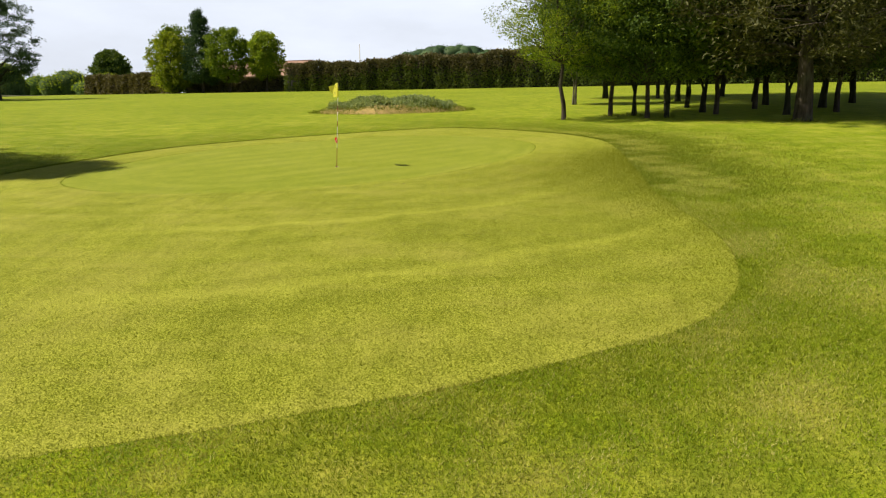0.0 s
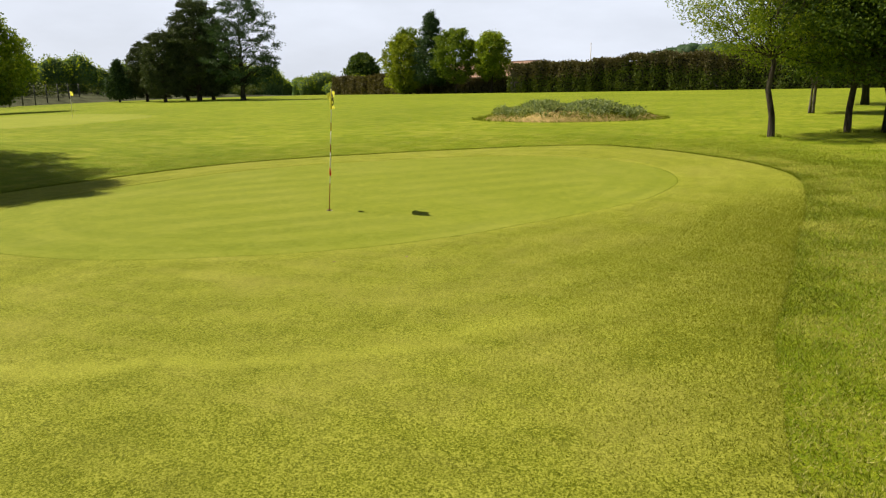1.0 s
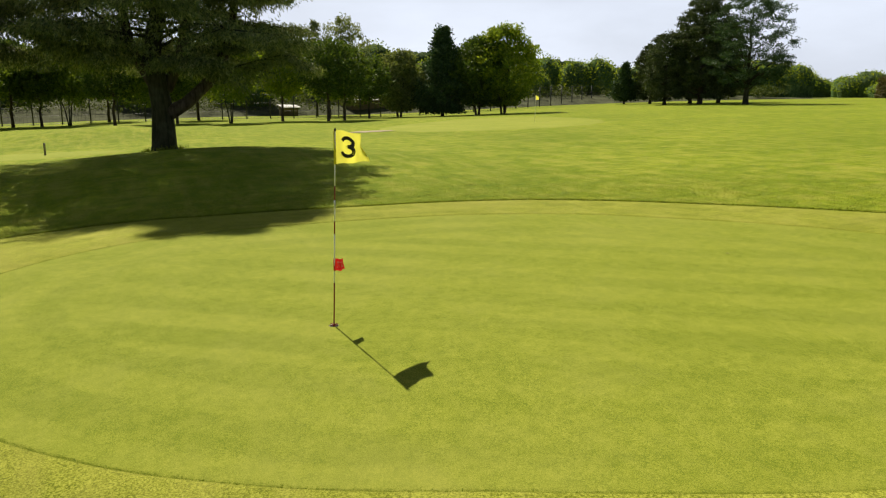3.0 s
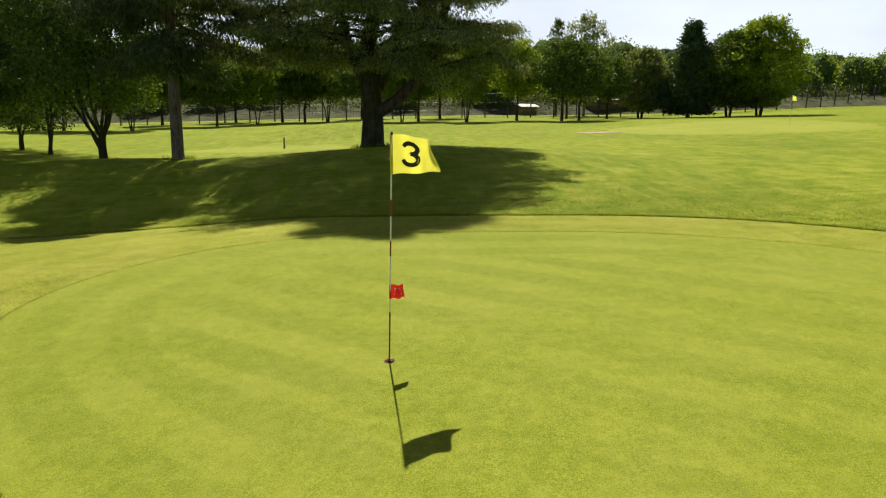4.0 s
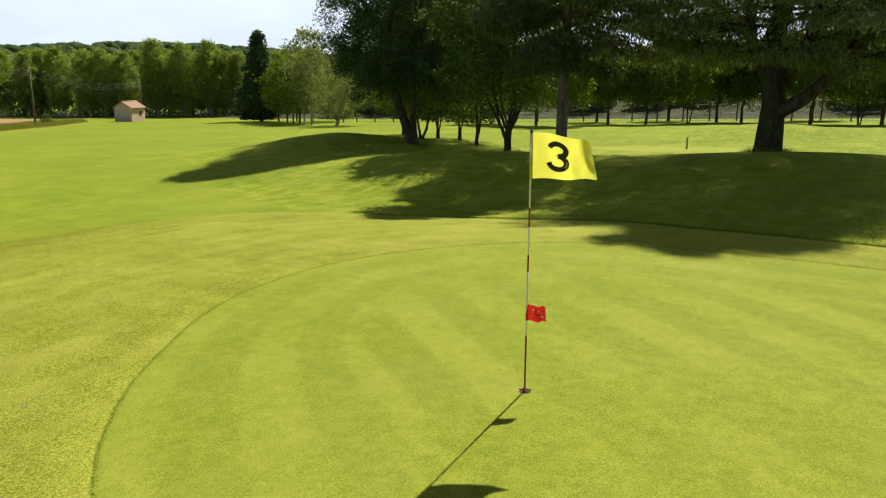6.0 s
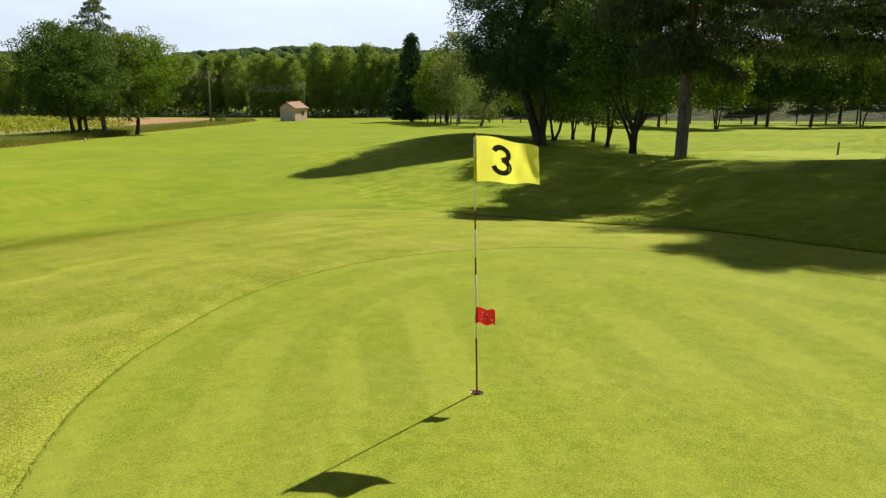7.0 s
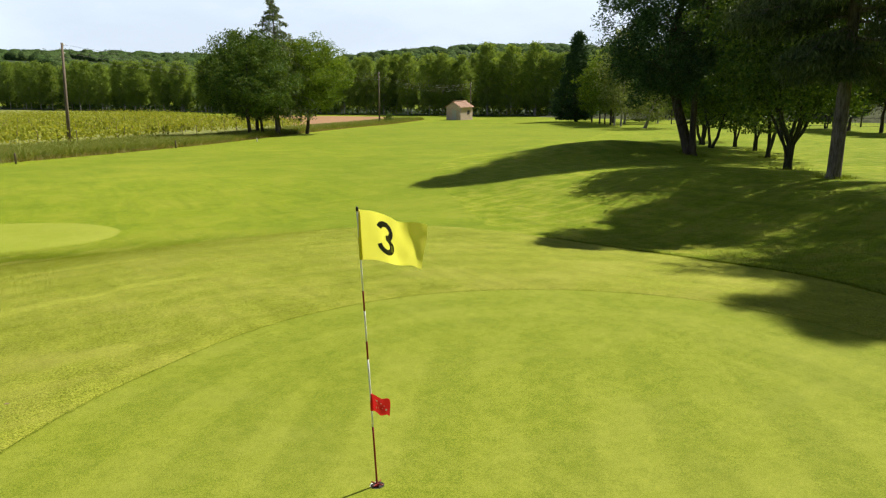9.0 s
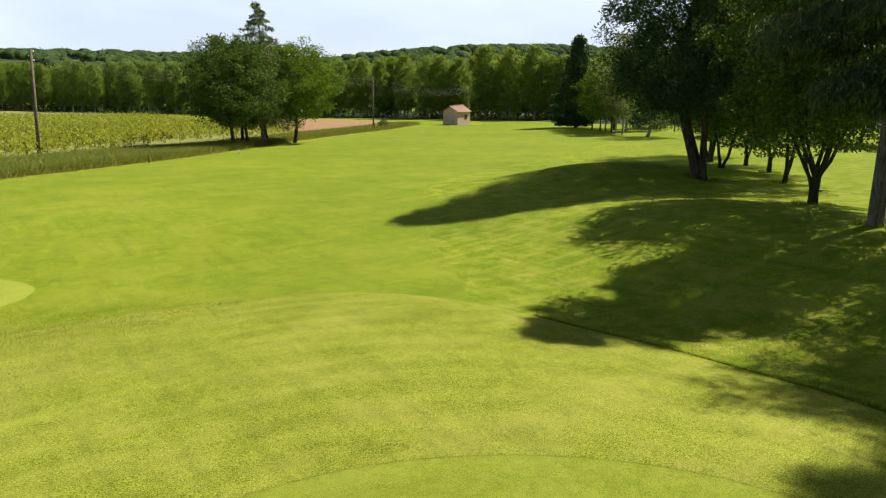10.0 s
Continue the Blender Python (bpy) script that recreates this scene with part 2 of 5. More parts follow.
M_NEEDLE_DARK = leaf_material("dark_needles", (0.025, 0.055, 0.025), (0.046, 0.092, 0.038), (0.095, 0.151, 0.059), 0.15)
M_NEEDLE_PINE = leaf_material("pine_needles", (0.032, 0.054, 0.022), (0.066, 0.096, 0.042), (0.125, 0.155, 0.070), 0.15)
M_NEEDLE_BROWN = leaf_material("brownish_needles", (0.038, 0.046, 0.014), (0.082, 0.088, 0.030), (0.160, 0.158, 0.062), 0.25)
M_HEDGE = leaf_material("hedge_leaves", (0.042, 0.068, 0.012), (0.078, 0.116, 0.020), (0.143, 0.178, 0.040), 0.2)
M_HEDGE_BROWN = leaf_material("brown_hedge_leaves", (0.074, 0.070, 0.034), (0.124, 0.112, 0.054), (0.180, 0.165, 0.080), 0.15)
M_BED = leaf_material("bed_leaves", (0.115, 0.175, 0.070), (0.210, 0.280, 0.125), (0.370, 0.420, 0.230), 0.35)
M_VINE = leaf_material("vine_leaves", (0.149, 0.184, 0.021), (0.253, 0.282, 0.034), (0.368, 0.368, 0.069), 0.4)
M_POPLAR = leaf_material("poplar_leaves", (0.105, 0.170, 0.036), (0.180, 0.262, 0.056), (0.275, 0.350, 0.092), 0.45)
M_WOODS = leaf_material("woods_leaves", (0.042, 0.081, 0.031), (0.077, 0.129, 0.048), (0.126, 0.182, 0.073), 0.2)
M_BARK = bark_material("brown_bark", (0.030, 0.024, 0.018), (0.095, 0.078, 0.060))
M_BARK_GREY = bark_material("grey_bark", (0.065, 0.055, 0.046), (0.210, 0.185, 0.160), 14)
M_BARK_IVY = bark_material("ivy_bark", (0.018, 0.022, 0.012), (0.055, 0.055, 0.032), 12)
M_BARK_PALE = bark_material("pale_bark", (0.16, 0.15, 0.13), (0.42, 0.40, 0.36), 8)
M_SOIL = plain_material("soil", (0.33, 0.245, 0.085), 0.95, 0, 0.45, 2.5, 0.8)
M_RED_SOIL = plain_material("red_soil", (0.30, 0.17, 0.085), 0.95, 0, 0.3, 0.8, 0.8)
M_FIELD = plain_material("vineyard_soil", (0.21, 0.225, 0.055), 0.95, 0, 0.35, 1.2, 0.8)
M_BANK = plain_material("dry_weeds", (0.078, 0.086, 0.050), 0.95, 0, 0.6, 0.5, 0.9, 0.02)
M_SAND = plain_material("bunker_sand", (0.31, 0.26, 0.16), 0.95, 0, 0.2, 3, 0.5)
M_WHITE_PAINT = plain_material("white_paint", (0.78, 0.78, 0.76), 0.35, 0, 0.06, 20, 0.05)
M_RED_PAINT = plain_material("red_paint", (0.22, 0.022, 0.018), 0.4, 0, 0.25, 25, 0.05)
M_BLACK = plain_material("black_plastic", (0.02, 0.02, 0.02), 0.5, 0, 0.2, 20, 0.05)
M_POST = plain_material("weathered_post", (0.15, 0.115, 0.085), 0.9, 0, 0.35, 5, 0.6)
M_METAL = plain_material("fence_metal", (0.055, 0.060, 0.055), 0.6, 0.3, 0.3, 8, 0.1)
M_WIRE = plain_material("wire", (0.05, 0.05, 0.05), 0.5, 0.5, 0.1, 8, 0.0)
M_PLASTER = plain_material("lime_plaster", (0.50, 0.38, 0.32), 0.9, 0, 0.2, 2.2, 0.4)
M_TILE = plain_material("roof_tile", (0.33, 0.205, 0.15), 0.85, 0, 0.4, 5, 0.5)
M_DOOR = plain_material("grey_door", (0.42, 0.40, 0.38), 0.7, 0, 0.2, 6, 0.2)
# near-black for hole, hedge cores and windows; the shade inside is its colour
M_DARK = plain_material("shade_black", (0.03, 0.028, 0.025), 0.9, 0, 0.2, 5, 0.1)
M_SHED = plain_material("pale_sheet_metal", (0.55, 0.55, 0.54), 0.45, 0, 0.1, 2, 0.1)


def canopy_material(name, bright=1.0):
    """Far treetops run together: clumps of leaves, the shade of the hollows between put into the colour."""
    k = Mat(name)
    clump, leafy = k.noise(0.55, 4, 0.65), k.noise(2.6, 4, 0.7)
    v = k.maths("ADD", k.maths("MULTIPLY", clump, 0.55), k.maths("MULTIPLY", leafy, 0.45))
    # the ramp's dark end paints shade into the hollows of the bump
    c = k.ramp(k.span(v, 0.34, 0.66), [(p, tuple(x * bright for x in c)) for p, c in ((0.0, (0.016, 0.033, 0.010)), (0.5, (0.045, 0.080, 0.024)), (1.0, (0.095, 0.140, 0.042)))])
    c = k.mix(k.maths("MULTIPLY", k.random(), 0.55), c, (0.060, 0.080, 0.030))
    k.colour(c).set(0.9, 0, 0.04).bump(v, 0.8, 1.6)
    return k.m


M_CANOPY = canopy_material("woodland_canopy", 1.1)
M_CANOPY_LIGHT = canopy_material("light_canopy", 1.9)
# dark green ground for under trees, their shade put into the colour
M_HILL = plain_material("shaded_floor", (0.035, 0.055, 0.022), 0.95, 0, 0.4, 0.2, 0.4)
M_DRY_LEAF = plain_material("dry_leaf", (0.23, 0.17, 0.09), 0.9, 0, 0.3, 40, 0.2)


def cloth_material(name, c, translucent):
    k = Mat(name)
    weave = k.noise(900, 2)
    stain = k.noise(9, 4)
    col = k.mix(k.span(stain, 0.35, 0.75, 0, 0.25), c, tuple(x * 0.8 for x in c))
    k.colour(col).set(0.5, 0, 0.35).bump(weave, 0.15, 0.001)
    tr = k.node("ShaderNodeBsdfTranslucent")
    k.link(col, tr.inputs["Color"])
    sh = k.node("ShaderNodeMixShader")
    sh.inputs["Fac"].default_value = translucent
    k.link(k.b.outputs["BSDF"], sh.inputs[1])
    k.link(tr.outputs["BSDF"], sh.inputs[2])
    k.link(sh.outputs["Shader"], k.out.inputs["Surface"])
    return k.m


M_FLAG = cloth_material("yellow_cloth", (0.87, 0.83, 0.11), 0.50)
M_FLAG_HEM = cloth_material("yellow_hem", (0.62, 0.56, 0.03), 0.15)
M_RED_CLOTH = cloth_material("red_cloth", (0.72, 0.018, 0.022), 0.3)


# ---- geometry helpers ----
class Geo:
    """Gathers corners and faces for one mesh."""

    def __init__(self):
        self.v, self.f = [], []

    def add(self, verts, faces):
        n = len(self.v)
        self.v += [tuple(p) for p in verts]
        self.f += [tuple(n + i for i in face) for face in faces]

    def tube(self, path, radii, sides=7, cap=True):
        """A tapered tube along a line of places."""
        path = [Vector(p) for p in path]
        rings = []
        for i, (p, r) in enumerate(zip(path, radii)):
            ahead = (path[min(i + 1, len(path) - 1)] - path[max(i - 1, 0)]).normalized()
            side = ahead.cross(Vector((0.13, 1, 0.07))).normalized()
            up = side.cross(ahead)
            rings.append([p + (side * math.cos(a) + up * math.sin(a)) * r for a in (2 * math.pi * j / sides for j in range(sides))])
        faces = [(i * sides + j, i * sides + (j + 1) % sides, (i + 1) * sides + (j + 1) % sides, (i + 1) * sides + j) for i in range(len(path) - 1) for j in range(sides)]
        if cap:
            faces += [tuple(range(sides))[::-1], tuple((len(path) - 1) * sides + j for j in range(sides))]
        self.add([p for ring in rings for p in ring], faces)
        return self

    def box(self, lo, hi):
        (a, b, c), (d, e, f) = lo, hi
        self.add([(a, b, c), (d, b, c), (d, e, c), (a, e, c), (a, b, f), (d, b, f), (d, e, f), (a, e, f)],
                 [(0, 3, 2, 1), (4, 5, 6, 7), (0, 1, 5, 4), (1, 2, 6, 5), (2, 3, 7, 6), (3, 0, 4, 7)])
        return self

    def mesh(self, name, material, smooth=False):
        me = bpy.data.meshes.new(name)
        me.from_pydata(self.v, [], self.f)
        me.materials.append(material)
        if smooth:
            me.polygons.foreach_set("use_smooth", [True] * len(me.polygons))
        return me


def quads_mesh(name, corners, material, sides=4):
    """A mesh of loose little faces from an array (n, sides, 3)."""
    corners = np.asarray(corners, np.float32)
    n = len(corners)
    me = bpy.data.meshes.new(name)
    me.vertices.add(n * sides)
    me.vertices.foreach_set("co", corners.reshape(-1))
    me.loops.add(n * sides)
    me.loops.foreach_set("vertex_index", np.arange(n * sides, dtype=np.int32))
    me.polygons.add(n)
    me.polygons.foreach_set("loop_start", np.arange(0, n * sides, sides, dtype=np.int32))
    me.update(calc_edges=True)
    me.materials.append(material)
    return me


def thing(name, label, category, place, group="", kind="", turn=0.0):
    """An empty at a thing's base, to which its parts belong."""
    ob = new(name)
    ob.empty_display_size = 0.2
    ob.matrix_world = pose(*place, 0, 0, turn)
    return tagged(ob, label, category, group, kind)


def part(name, mesh, parent, label="", bevel=0.0):
    ob = new(name, mesh)
    ob.parent = parent
    if bevel:
        mod = ob.modifiers.new("bevel", "BEVEL")
        mod.width, mod.segments = bevel, 2
    return tagged(ob, label)


def unit(a):
    return a / np.maximum(np.linalg.norm(a, axis=-1, keepdims=True), 1e-9)


def leaves(rng, at, out, length, width, hang=0.0, outward=0.5, fold=0.12):
    """Folded leaf shapes at places, pointing partly outward and partly down."""
    n = len(at)
    d = unit(rng.normal(size=(n, 3)) * 0.8 + outward * out + np.array([0, 0, -hang]))
    w = unit(np.cross(d, rng.normal(size=(n, 3))))
    nrm = np.cross(d, w)
    ln = (length * rng.uniform(0.65, 1.3, n))[:, None]
    wd = (width * rng.uniform(0.7, 1.25, n))[:, None]
    mid = at + d * ln * 0.5 - nrm * wd * fold
    return np.stack([at, mid + w * wd * 0.5, at + d * ln, mid - w * wd * 0.5], 1)


MOUNDS = ((-19.5, 1.0, 0.75, 5.5, 7.0), (-20, -11.5, 0.55, 5.0, 5.5), (-27, -23.3, 0.95, 7.0, 3.2), (-1, -16, -0.75, 12, 6.5), (-46, -2.5, 0.9, 5, 6), (-92, 38, -0.7, 28, 22), (-10.6, -6.6, -0.66, 4.0, 5.6))


def ground_z(x, y):
    """The lie of the land: a gentle slope, low mounds, a level putting surface. Takes numbers or arrays."""
    z = 1.12 * np.tanh(x / 140) + 4.34 * np.tanh(y / 140)
    for mx, my, h, rx, ry in MOUNDS:
        z = z + h * np.exp(-(((x - mx) / rx) ** 2) - ((y - my) / ry) ** 2)
    z = z * (1 - 0.5 * np.exp(-(((x + 2) / 11) ** 4) - ((y + 1) / 12) ** 4))
    return z if isinstance(z, np.ndarray) else float(z)


def ground_spots(x, y, dz=0.0):
    """Places on the ground for arrays of x and y."""
    return np.stack([x, y, ground_z(x, y) + dz], 1)


def on_ground(x, y, dz=0.0):
    return (x, y, ground_z(x, y) + dz)


class Outline:
    """A closed smooth curve round corners, as distance from a middle by bearing."""

    def __init__(self, corners, mid=(0.0, 0.0)):
        self.mid = mid
        n = len(corners)
        pts = []
        for i in range(n):
            p0, p1, p2, p3 = (np.array(corners[(i + k) % n], float) for k in (-1, 0, 1, 2))
            for s in np.linspace(0, 1, 24, endpoint=False):
                pts.append(0.5 * (2 * p1 + (p2 - p0) * s + (2 * p0 - 5 * p1 + 4 * p2 - p3) * s**2 + (3 * p1 - p0 - 3 * p2 + p3) * s**3))
        d = np.array(pts) - mid
        a = np.arctan2(d[:, 1], d[:, 0])
        order = np.argsort(a)
        self.a, self.r = a[order], np.hypot(d[:, 0], d[:, 1])[order]

    def at(self, angle):
        return np.interp(angle, self.a, self.r, period=2 * math.pi)


INNER = Outline([(3.72, 0.0), (4.02, 0.57), (4.5, 1.55), (4.86, 2.47), (5.16, 3.48), (5.32, 5.51), (4.89, 7.25), (4.01, 8.61), (2.89, 9.47), (1.74, 9.88), (0.0, 9.78), (-1.61, 9.14), (-3.11, 8.1), (-4.79, 6.59), (-5.96, 4.33), (-6.39, 2.08), (-6.6, 0.0), (-6.52, -1.15), (-6.29, -1.92), (-5.86, -2.61), (-5.31, -3.19), (-4.5, -3.77), (-3.54, -4.21), (-2.64, -4.4), (-1.87, -4.41), (-0.99, -4.29), (-0.07, -3.95), (0.74, -3.49), (1.42, -3.05), (2.0, -2.56), (2.47, -2.07), (2.97, -1.39), (3.37, -0.72)])
OUTER = Outline([(7.46, 0.0), (7.56, 1.06), (7.67, 2.64), (7.73, 4.11), (7.73, 5.61), (7.46, 7.46), (6.57, 9.38), (5.45, 10.69), (4.28, 11.75), (2.27, 12.9), (0.89, 12.67), (-0.63, 12.03), (-2.52, 10.91), (-4.14, 9.76), (-5.82, 8.31), (-7.01, 6.77), (-7.76, 4.85), (-8.18, 2.66), (-8.52, 1.2), (-8.89, -0.31), (-9.31, -1.31), (-9.61, -2.58), (-9.64, -3.9), (-9.61, -5.55), (-9.26, -7.23), (-8.91, -8.91), (-8.19, -10.48), (-6.92, -11.99), (-5.28, -13.07), (-3.41, -13.68), (-1.45, -13.77), (0.47, -13.44), (2.28, -12.95), (4.01, -12.34), (5.43, -11.65), (6.36, -11.02), (7.0, -9.99), (7.3, -8.69), (7.36, -7.49), (7.26, -6.31), (7.21, -5.05), (7.17, -3.98), (7.28, -2.94), (7.38, -1.57)])


def turf_sheet(name, outline, start, material, lift, rings, steps=240, kind="structure", label="", category="", ruffle=0.0, seed=1, rim=0.012, outside_in=True, edge=0.02, lip=None, outer_lift=None):
    """A mown sheet laid over the ground inside an outline; UV holds the way to the rim and the way across."""
    rng = np.random.default_rng(seed)
    verts, faces, uvs = [], [], []
    for i in range(rings + 1):
        for j in range(steps):
            a = -math.pi + 2 * math.pi * j / steps
            r1 = float(outline.at(a))
            if i == rings:
                r1 += ruffle * rng.normal()
            r0 = float(start(a))
            r = r1 if i == rings else r0 + (r1 - edge - r0) * i / (rings - 1)
            x, y = outline.mid[0] + r * math.cos(a), outline.mid[1] + r * math.sin(a)
            drop = -rim if i == rings else 0.0
            if lip and i == 0:
                drop = -lip
            elif lip and i == 1:
                r = r0 + 0.05
                x, y = outline.mid[0] + r * math.cos(a), outline.mid[1] + r * math.sin(a)
            level = lift if outer_lift is None else lift + (outer_lift - lift) * i / rings
            verts.append((x, y, ground_z(x, y) + level + drop))
            uvs.append((r1 - r if outside_in else r - r0, 0.77 * x - 0.63 * y))
    for i in range(rings):
        for j in range(steps):
            k = (j + 1) % steps
            faces.append((i * steps + j, (i + 1) * steps + j, (i + 1) * steps + k, i * steps + k))
    me = bpy.data.meshes.new(name)
    me.from_pydata(verts, [], faces)
    me.materials.append(material)
    layer = me.uv_layers.new(name="mown")
    index = np.zeros(len(me.loops), np.int32)
    me.loops.foreach_get("vertex_index", index)
    layer.data.foreach_set("uv", np.array(uvs, np.float32)[index].reshape(-1))
    me.polygons.foreach_set("use_smooth", [True] * len(me.polygons))
    return tagged(new(name, me), label, category, "", kind)


# ---- ground ----
def build_ground():
    n, k, far = 321, 6.6, 3000.0
    axis = [far * math.sinh(k * u) / math.sinh(k) for u in np.linspace(-1, 1, n)]
    verts = []
    for y in axis:
        for x in axis:
            verts.append((x, y, ground_z(x, y)))
    faces = [(j * n + i, j * n + i + 1, (j + 1) * n + i + 1, (j + 1) * n + i) for j in range(n - 1) for i in range(n - 1)]
    me = bpy.data.meshes.new("ground")
    me.from_pydata(verts, [], faces)
    me.materials.append(M_ROUGH)
    me.polygons.foreach_set("use_smooth", [True] * len(me.polygons))
    tagged(new("ground", me), "gently rolling mown rough grass of a golf course", "ground", "", "structure")


build_ground()
turf_sheet("apron", OUTER, lambda a: float(INNER.at(a)) - 0.03, M_APRON, 0.024, 22, 480, "structure", "olive green mown apron round the putting green", "apron", 0.015, outside_in=False, rim=0.004, edge=0.20, lip=0.017, outer_lift=0.007)
GREEN_EDGE = Outline([(1, 0), (0, 1), (-1, 0), (0, -1)])
GREEN_EDGE.a, GREEN_EDGE.r = INNER.a, INNER.r + 0.05
turf_sheet("putting_green", GREEN_EDGE, lambda a: 0.054, M_GREEN, 0.012, 30, 300, "structure", "smooth bright striped putting green", "putting green", 0.012, rim=0.003, edge=0.15)
TEE = Outline([(-1.45, -18.2), (-0.5, -19.6), (1.4, -20.3), (3.6, -20.4), (5.2, -19.8), (5.8, -18.2), (5.2, -16.7), (3.6, -16.2), (1.4, -16.3), (-0.6, -16.8)], (2.2, -18.2))
FAIRWAY = Outline([(-7.5, -8.2), (-10.5, -13), (-13.5, -19), (-18, -25.5), (-28, -33), (-45, -42), (-62, -56), (-70, -75), (-68, -99), (-58, -95), (-45, -84.5), (-25, -64), (-12, -51), (0, -40), (5, -33), (4, -24), (1.5, -16), (-0.5, -13.0), (-2.5, -12.1), (-5.5, -10.3)], (-20, -42))
turf_sheet("fairway", FAIRWAY, lambda a: 0.0, M_FAIRWAY, 0.004, 60, 500, "structure", "smooth light green mown fairway", "fairway", 0.10, rim=0.003, edge=0.4)
turf_sheet("tee_ground", TEE, lambda a: 0.0, M_TEE, 0.03, 10, 90, "structure", "closely mown pale tee ground", "tee", rim=0.028, edge=0.35)
TEE_WEST = Outline([(-32.0, -1.5), (-30.5, -3.5), (-29.8, -6), (-31, -9.5), (-33, -9.8), (-34.5, -7), (-34.2, -3.5), (-33.4, -1.6)], (-32.2, -5.6))
turf_sheet("tee_ground_west", TEE_WEST, lambda a: 0.0, M_TEE, 0.03, 8, 60, "structure", "small pale mown tee beyond the mound", "tee", rim=0.028, edge=0.4)
GREEN_FAR = Outline([(-39, 15.5), (-35.5, 17.5), (-33.8, 21.5), (-34.2, 27), (-36.8, 31.5), (-42, 35), (-50, 37), (-56, 36.5), (-57, 31), (-50, 22), (-44, 16.5)], (-45, 27))
turf_sheet("far_green", GREEN_FAR, lambda a: 0.0, M_TEE, 0.03, 14, 90, "structure", "pale distant putting green of another hole", "putting green", rim=0.028, edge=0.9)
BUNKER = Outline([(-39.3, 12.9), (-38.9, 13.8), (-39.1, 14.7), (-39.0, 15.6), (-39.6, 16.1), (-40.5, 15.5), (-40.9, 14.5), (-40.6, 13.4), (-40.0, 12.7)], (-39.9, 14.4))
turf_sheet("bunker", BUNKER, lambda a: 0.0, M_SAND, 0.014, 4, 40, "structure", "small pale sand bunker beside the far green", "bunker", 0.05, rim=0.016)
VINE_FIELD = Outline([(30, -46), (8, -50), (-8, -63), (-22, -77), (-39, -91), (-40, -150), (-25, -245), (60, -330), (130, -200), (90, -70)], (10, -140))
turf_sheet("vineyard_field", VINE_FIELD, lambda a: 0.0, M_FIELD, 0.06, 16, 120, "structure", "light brown vineyard soil in rows", "field")
RED_FIELD = Outline([(-41, -93), (-50, -100), (-66, -112), (-76, -121), (-74, -140), (-58, -160), (-44, -150), (-41, -120)], (-53, -125))
turf_sheet("bare_field", RED_FIELD, lambda a: 0.0, M_RED_SOIL, 0.05, 8, 60, "structure", "bare reddish tilled field before the poplars", "field")


# ---- flagsticks ----
def wavy_cloth(w, h, nx, ny, wave, dip, seed):
    """Places of a flag in its own plane: along, out of plane, up."""
    rng = np.random.default_rng(seed)
    ph = rng.uniform(0, 6)
    rows = []
    for j in range(ny + 1):
        for i in range(nx + 1):
            u, v = i / nx, j / ny
            side = wave * u * math.sin(5.2 * u + ph + 1.1 * v) + 0.5 * wave * u * math.sin(11 * u - 3.2 * v) + 0.18 * wave * math.sin(17 * u + 5 * v) * u
            top = -dip * u**1.8 * v + 0.012 * u * math.sin(9 * u)
            rows.append((u * w * (1 - 0.03 * v), side, v * h + top - 0.02 * u * (1 - v)))
    faces = [(j * (nx + 1) + i, j * (nx + 1) + i + 1, (j + 1) * (nx + 1) + i + 1, (j + 1) * (nx + 1) + i) for j in range(ny) for i in range(nx)]
    return rows, faces


def strip_on_cloth(mesh_name, bars, rows, nx, ny, w, h, material, lift):
    """Flat shapes printed on both faces of a cloth: bars are outlines in (along, up) shares of the cloth."""
    def place(u, v, off):
        x, y = min(max(u, 0), 0.999) * nx, min(max(v, 0), 0.999) * ny
        i, j = int(x), int(y)
        fx, fy = x - i, y - j
        a, b = np.array(rows[j * (nx + 1) + i]), np.array(rows[j * (nx + 1) + i + 1])
        c, d = np.array(rows[(j + 1) * (nx + 1) + i]), np.array(rows[(j + 1) * (nx + 1) + i + 1])
        p = (a * (1 - fx) + b * fx) * (1 - fy) + (c * (1 - fx) + d * fx) * fy
        return (p[0], p[1] + off, p[2])
    g = Geo()
    for off in (lift, -lift):
        for quad in bars:
            g.add([place(u, v, off) for u, v in quad], [tuple(range(len(quad)))])
    return g.mesh(mesh_name, material)


def figure_three(cx, cy, w, h, thick):
    """The numeral 3 as short pieces of a bent stroke, in shares of the cloth."""
    line = []
    for k in range(15):
        a = radians(165 - k * (165 + 85) / 14)
        line.append((cx + 0.47 * w * math.cos(a), cy + 0.25 * h + 0.25 * h * math.sin(a) * 0.98))
    for k in range(17):
        a = radians(85 - k * (85 + 170) / 16)
        line.append((cx + 0.5 * w * math.cos(a), cy - 0.25 * h + 0.27 * h * math.sin(a)))
    out = []
    for (x0, y0), (x1, y1) in zip(line, line[1:]):
        dx, dy = (x1 - x0) * 1.45, (y1 - y0)
        ln = math.hypot(dx, dy) or 1
        nx_, ny_ = -dy / ln * thick / 1.45, dx / ln * thick
        ex, ey = (x1 - x0) * 0.12, (y1 - y0) * 0.12
        out.append([(x0 - ex + nx_, y0 - ey + ny_), (x0 - ex - nx_, y0 - ey - ny_), (x1 + ex - nx_, y1 + ey - ny_), (x1 + ex + nx_, y1 + ey + ny_)])
    return out


